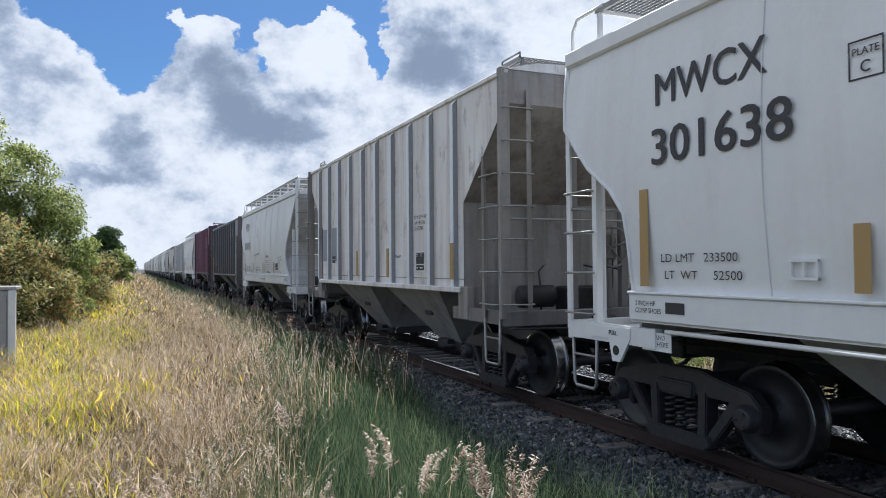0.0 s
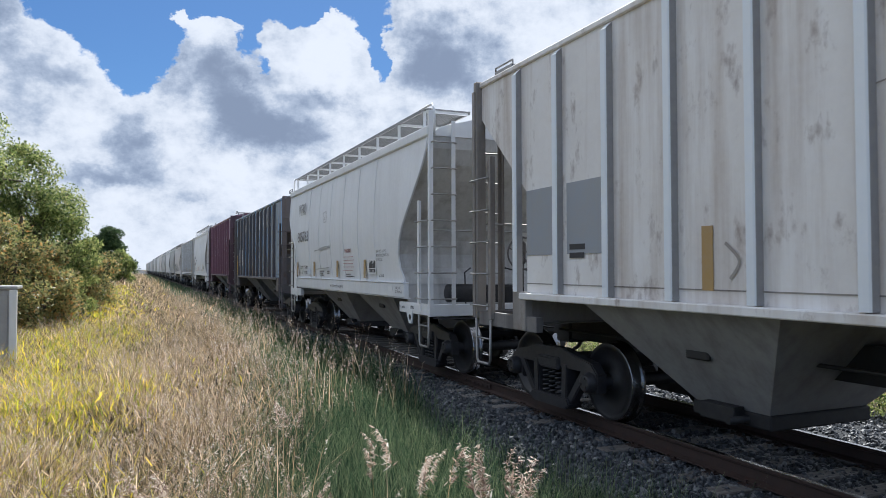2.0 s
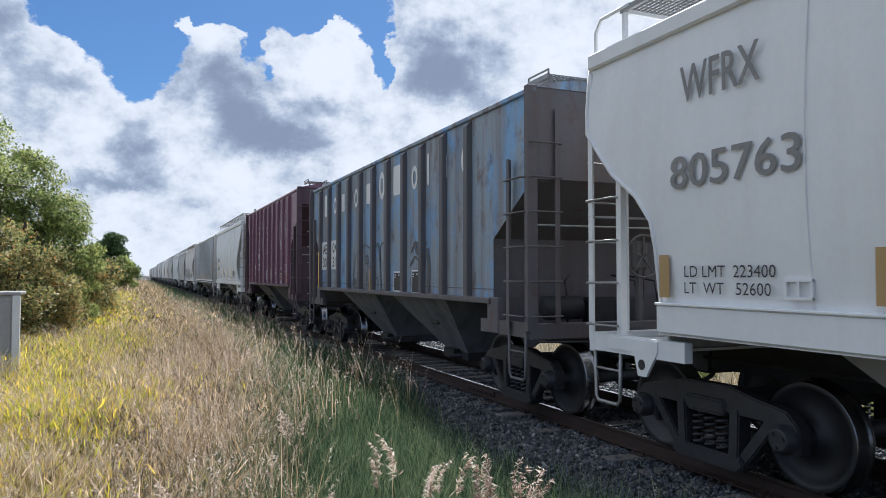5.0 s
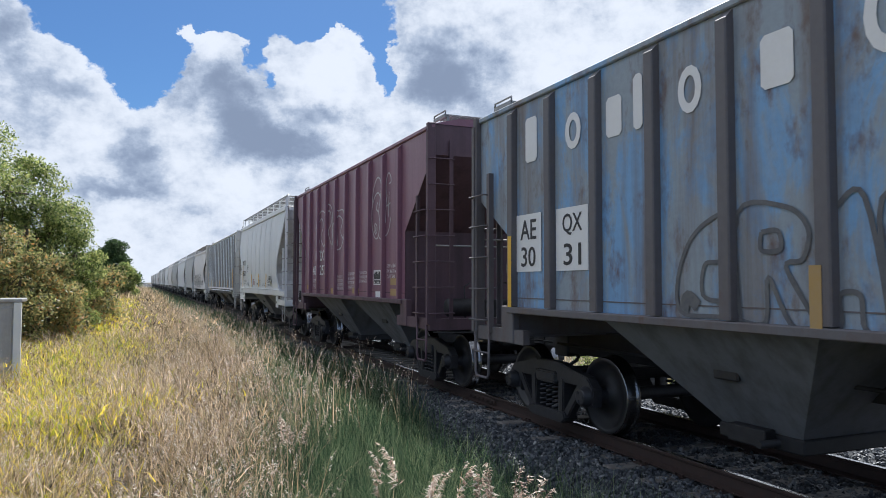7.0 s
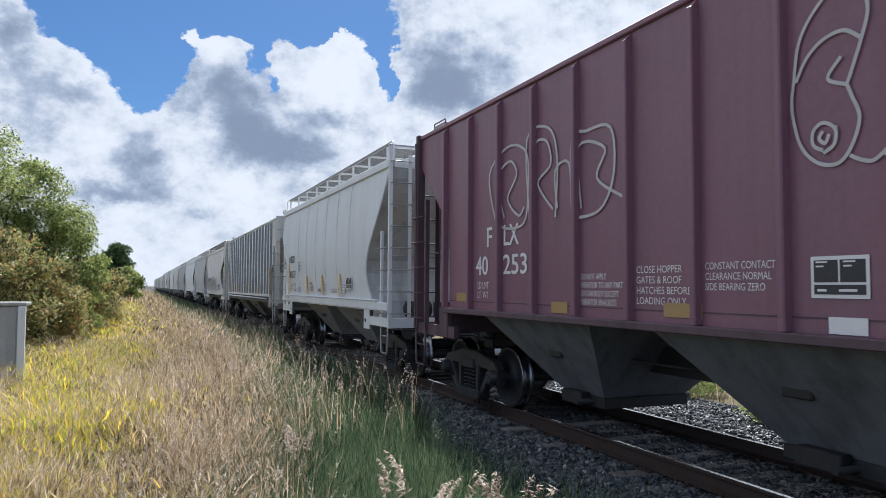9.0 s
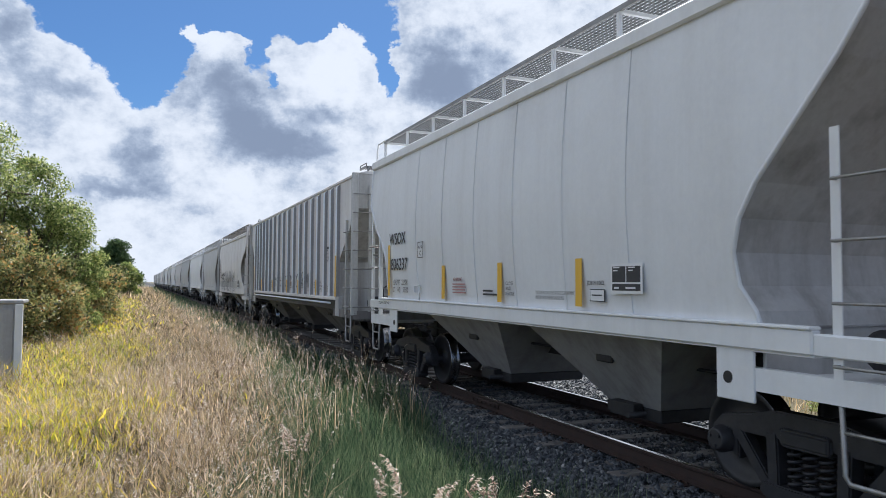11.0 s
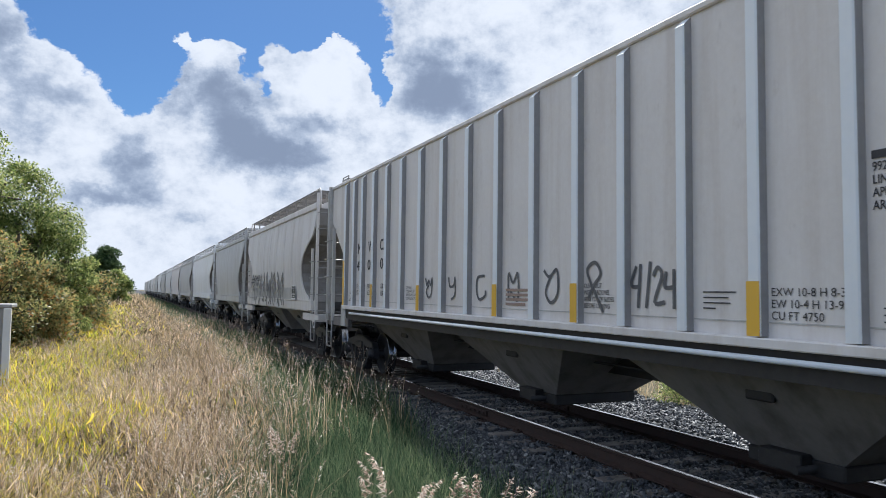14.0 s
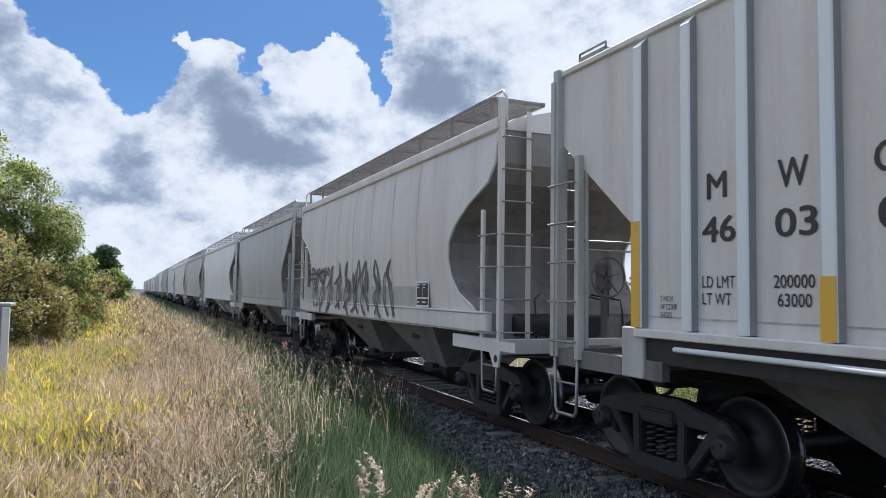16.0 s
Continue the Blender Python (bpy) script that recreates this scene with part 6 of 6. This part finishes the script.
# ---- trackside cabinet ----
def cabinet():
    ob = tagged(new("signal_cabinet"), "weathered grey steel trackside cabinet standing in grass", "cabinet")
    ob.location = (-2.65, 15.6, height(-2.65, 15.6))
    grey = paint("cabinet_grey_paint", (0.46, 0.455, 0.44), (0.22, 0.205, 0.19), 0.6, 0.3, 0.6)
    pale = paint("cabinet_white_edge", (0.85, 0.85, 0.83), (0.4, 0.39, 0.36), 0.4, 0.1, 0.6)
    b = Build()
    b.box(-0.62, 0.55, -0.3, 0.3, 0.0, 1.66, 0.01)
    part("body", b.mesh("body", grey), ob)
    b = Build()
    b.box(-0.66, 0.66, -0.34, 0.34, 1.66, 1.73, 0.015)
    part("lid", b.mesh("lid", grey), ob)
    b = Build()
    b.box(0.53, 0.65, -0.36, -0.24, -0.1, 1.655, 0.01)
    part("post", b.mesh("post", pale), ob, "white-painted corner post")
    b = Build()
    b.box(-0.55, -0.02, -0.315, -0.3, 0.15, 1.55, 0.006)
    b.box(0.02, 0.50, -0.315, -0.3, 0.15, 1.55, 0.006)
    d = part("door", b.mesh("door", grey), ob)
    b = Build()
    b.box(-0.09, -0.05, -0.35, -0.315, 0.8, 0.95, 0.008)
    part("handle", b.mesh("handle", M_BLACKISH), d)


cabinet()


# ---- the yard beyond the track ----
def boards_material():
    m, k, b = material("weathered_barn_boards", 0.9)
    v = k.add("ShaderNodeTexCoord").outputs["Object"]
    n = k.noise(k.stretch(v, 6, 6, 0.5), 2.0, 6, 0.7)
    r = k.add("ShaderNodeObjectInfo").outputs["Random"]
    c = k.mix(n, (0.10, 0.085, 0.07, 1), (0.28, 0.25, 0.22, 1))
    c = k.mix(k.math("MULTIPLY", r, 0.4), c, (0.12, 0.10, 0.085, 1))
    link(k, c, b.inputs["Base Color"])
    bump(k, b, n, 0.5, 0.01)
    return m


def barn():
    ob = tagged(new("barn"), "open-fronted timber barn with a corrugated metal roof", "barn")
    x0, x1, y0, y1 = 24.0, 50.0, 20.0, 28.5
    z0 = -0.5
    ym, eave, peak = (y0 + y1) / 2, 3.0, 5.0
    wood = boards_material()
    tin = rough_metal("pale_corrugated_iron", (0.58, 0.60, 0.62), (0.46, 0.46, 0.46), 0.4, 0.3, 2.0)
    red = paint("dull_red_boards", (0.16, 0.06, 0.045), (0.08, 0.05, 0.04), 0.5, 0.2, 0.8)
    for s, ya, yb in ((-1, y0 - 0.5, ym), (1, y1 + 0.5, ym)):
        b, rows = Build(), []
        za = eave - 0.5 * (peak - eave) / (ym - y0)
        for j, (y, z) in enumerate(((ya, za), (yb, peak))):
            rows.append([(x0 - 0.5 + 0.065 * i, y, z + (0.02 if i % 2 else -0.02)) for i in range(int((x1 - x0 + 1) / 0.065))])
        b.grid(rows, False)
        part("roof", b.mesh("roof", tin), ob, "pale corrugated metal roof")
    n = 28
    for i in range(n):
        a, c = y0 + (y1 - y0) * i / n, y0 + (y1 - y0) * (i + 1) / n - 0.012
        t = [eave + (peak - eave) * (1 - abs((q - ym) / (ym - y0))) - 0.06 for q in (a, c)]
        low = 2.1 if 6 < i < 22 else z0
        b = Build()
        b.prism([(a, low), (c, low), (c, t[1]), (a, t[0])], x0, x0 + 0.03)
        part("board", b.mesh("board", wood), ob)
    b = Build()
    b.box(x0 + 0.1, x1, y1 - 0.05, y1, z0, eave)
    b.box(x1 - 0.05, x1, y0, y1, z0, eave)
    part("back_wall", b.mesh("back_wall", wood), ob)
    for i in range(8):
        x = x0 + 0.1 + i * (x1 - x0 - 0.3) / 7
        b = Build()
        b.box(x - 0.09, x + 0.09, y0, y0 + 0.18, z0, eave)
        part("post", b.mesh("post", wood), ob)
        for s in (-1, 1):
            b = Build()
            b.prism([(x + s * 0.05, 1.9), (x + s * 0.18, 1.9), (x + s * 1.0, eave - 0.12), (x + s * 0.85, eave - 0.12)], y0 + 0.03, y0 + 0.13, 1)
            part("brace", b.mesh("brace", wood), ob)
    b = Build()
    b.box(x0, x1, y0, y0 + 0.16, eave - 0.22, eave - 0.02)
    part("beam", b.mesh("beam", wood), ob)
    b = Build()
    b.box(x0 + 5.5, x0 + 9.0, y0 + 0.5, y0 + 0.6, z0, 2.2)
    part("door", b.mesh("door", red), ob, "dull red plank door")


def old_truck():
    ob = tagged(new("farm_truck"), "old cream and orange farm truck parked in the yard", "truck")
    ob.matrix_basis = pose(21.6, 19.3, -0.48, 0, 0, 25)
    cream = paint("cream_truck_paint", (0.72, 0.66, 0.58), (0.4, 0.3, 0.22), 0.3, 0.2, 0.4)
    orange = paint("orange_truck_paint", (0.55, 0.27, 0.06), (0.3, 0.16, 0.06), 0.4, 0.2, 0.4)
    glass, k, bs = material("truck_glass", 0.05)
    bs.inputs["Base Color"].default_value = (0.03, 0.035, 0.04, 1)
    # bonnet, cab and load bed along x, nose towards -x
    b = Build()
    b.prism([(-2.3, 0.75), (-2.35, 1.15), (-2.2, 1.45), (-1.2, 1.6), (-1.0, 2.25), (-0.7, 2.4), (0.3, 2.4), (0.45, 2.2), (0.5, 0.75)], -0.85, 0.85, 1)
    bm = b.mesh("cab", cream)
    part("cab", bm, ob)
    for s in (-1, 1):
        b = Build()
        b.prism([(-0.92, 1.65), (-0.75, 2.2), (0.2, 2.2), (0.25, 1.65)], s * 0.85, s * 0.862, 1)
        part("window", b.mesh("window", glass), ob)
        b = Build()
        b.prism([(-2.4, 0.6), (-2.35, 0.95), (-2.0, 1.2), (-1.5, 1.2), (-1.15, 0.95), (-1.0, 0.6), (-1.2, 0.6), (-1.4, 0.9), (-1.9, 0.95), (-2.15, 0.6)], *sorted((s * 0.7, s * 1.0)), 1)
        part("fender", b.mesh("fender", orange), ob, "orange front fender")
    b = Build()
    b.prism([(-1.1, 1.68), (-0.93, 2.2), (-0.96, 2.2), (-1.13, 1.68)], -0.7, 0.7, 1)
    part("windscreen", b.mesh("windscreen", glass), ob)
    b = Build()
    b.box(0.6, 3.6, -1.05, 1.05, 0.85, 1.0, 0.02)
    for y in (-1.05, 0.99):
        b.box(0.6, 3.6, y, y + 0.06, 1.0, 1.5)
    b.box(0.6, 0.66, -1.05, 1.05, 1.0, 1.7)
    part("bed", b.mesh("bed", orange), ob)

    def wheel():
        w = Build()
        w.lathe([(-0.12, 0.2), (-0.12, 0.38), (-0.08, 0.42), (0.08, 0.42), (0.12, 0.38), (0.12, 0.2)], 20)
        return w.mesh("wheel", M_BLACKISH)
    for x in (-1.65, 2.6):
        for y in (-0.85, 0.85):
            part("wheel", stock("truck_wheel", wheel), ob, "", pose(x, y, 0.42, 0, 0, 90))
    b = Build()
    b.box(-2.42, -2.36, -0.9, 0.9, 0.55, 0.7, 0.02)
    part("bumper", b.mesh("bumper", M_RUNG), ob)


barn()
old_truck()


def yard_timber():
    rnd = random.Random(3)
    wood = boards_material()
    for i in range(5):
        ob = tagged(new("timber_stack"), "stack of old weathered timber on the ground", "timber", "timber stacks in the yard")
        ob.matrix_basis = pose(17.5 + i * 2.1, 15.0 + i * 0.4 + rnd.uniform(-0.8, 0.8), height(17.5 + i * 2.1, 15), 0, 0, rnd.uniform(-30, 30))
        for k in range(7):
            b = Build()
            b.box(-0.9 + rnd.uniform(-0.2, 0.2), 0.9 + rnd.uniform(-0.2, 0.2), (k % 3) * 0.24 - 0.36, (k % 3) * 0.24 - 0.15, (k // 3) * 0.19, (k // 3) * 0.19 + 0.18, 0.01)
            part("timber", b.mesh("timber", wood), ob)


yard_timber()
for i, (x, y, s) in enumerate(((9.6, 9.2, 0.5), (10.4, 11.8, 0.6), (11.2, 12.2, 0.55), (9.9, 7.2, 0.5), (11.0, 9.0, 0.6), (10.6, 15.5, 0.6), (12.5, 14.0, 0.8))):
    tree("shrub", x, y, s, s * 0.7, 1500, 0.03, M_LEAF, "low yellow-green weed clump beyond the track", 300 + i, 0.1, 4)


# ---- what moves ----
def motions():
    times = [t for t, _ in ROLLED]
    gone = [s for _, s in ROLLED]
    for car, y in CARS:
        walk(car, [(t, pose(TRACK, y - s, 0)) for t, s in ROLLED])
    ticks = [i / 10 for i in range(161)]
    turn = [math.degrees(float(np.interp(t, times, gone)) / 0.457) for t in ticks]
    for ax, y in SPINNERS:
        walk(ax, [(t, pose(0, y, 0.457, a)) for t, a in zip(ticks, turn)])


motions()
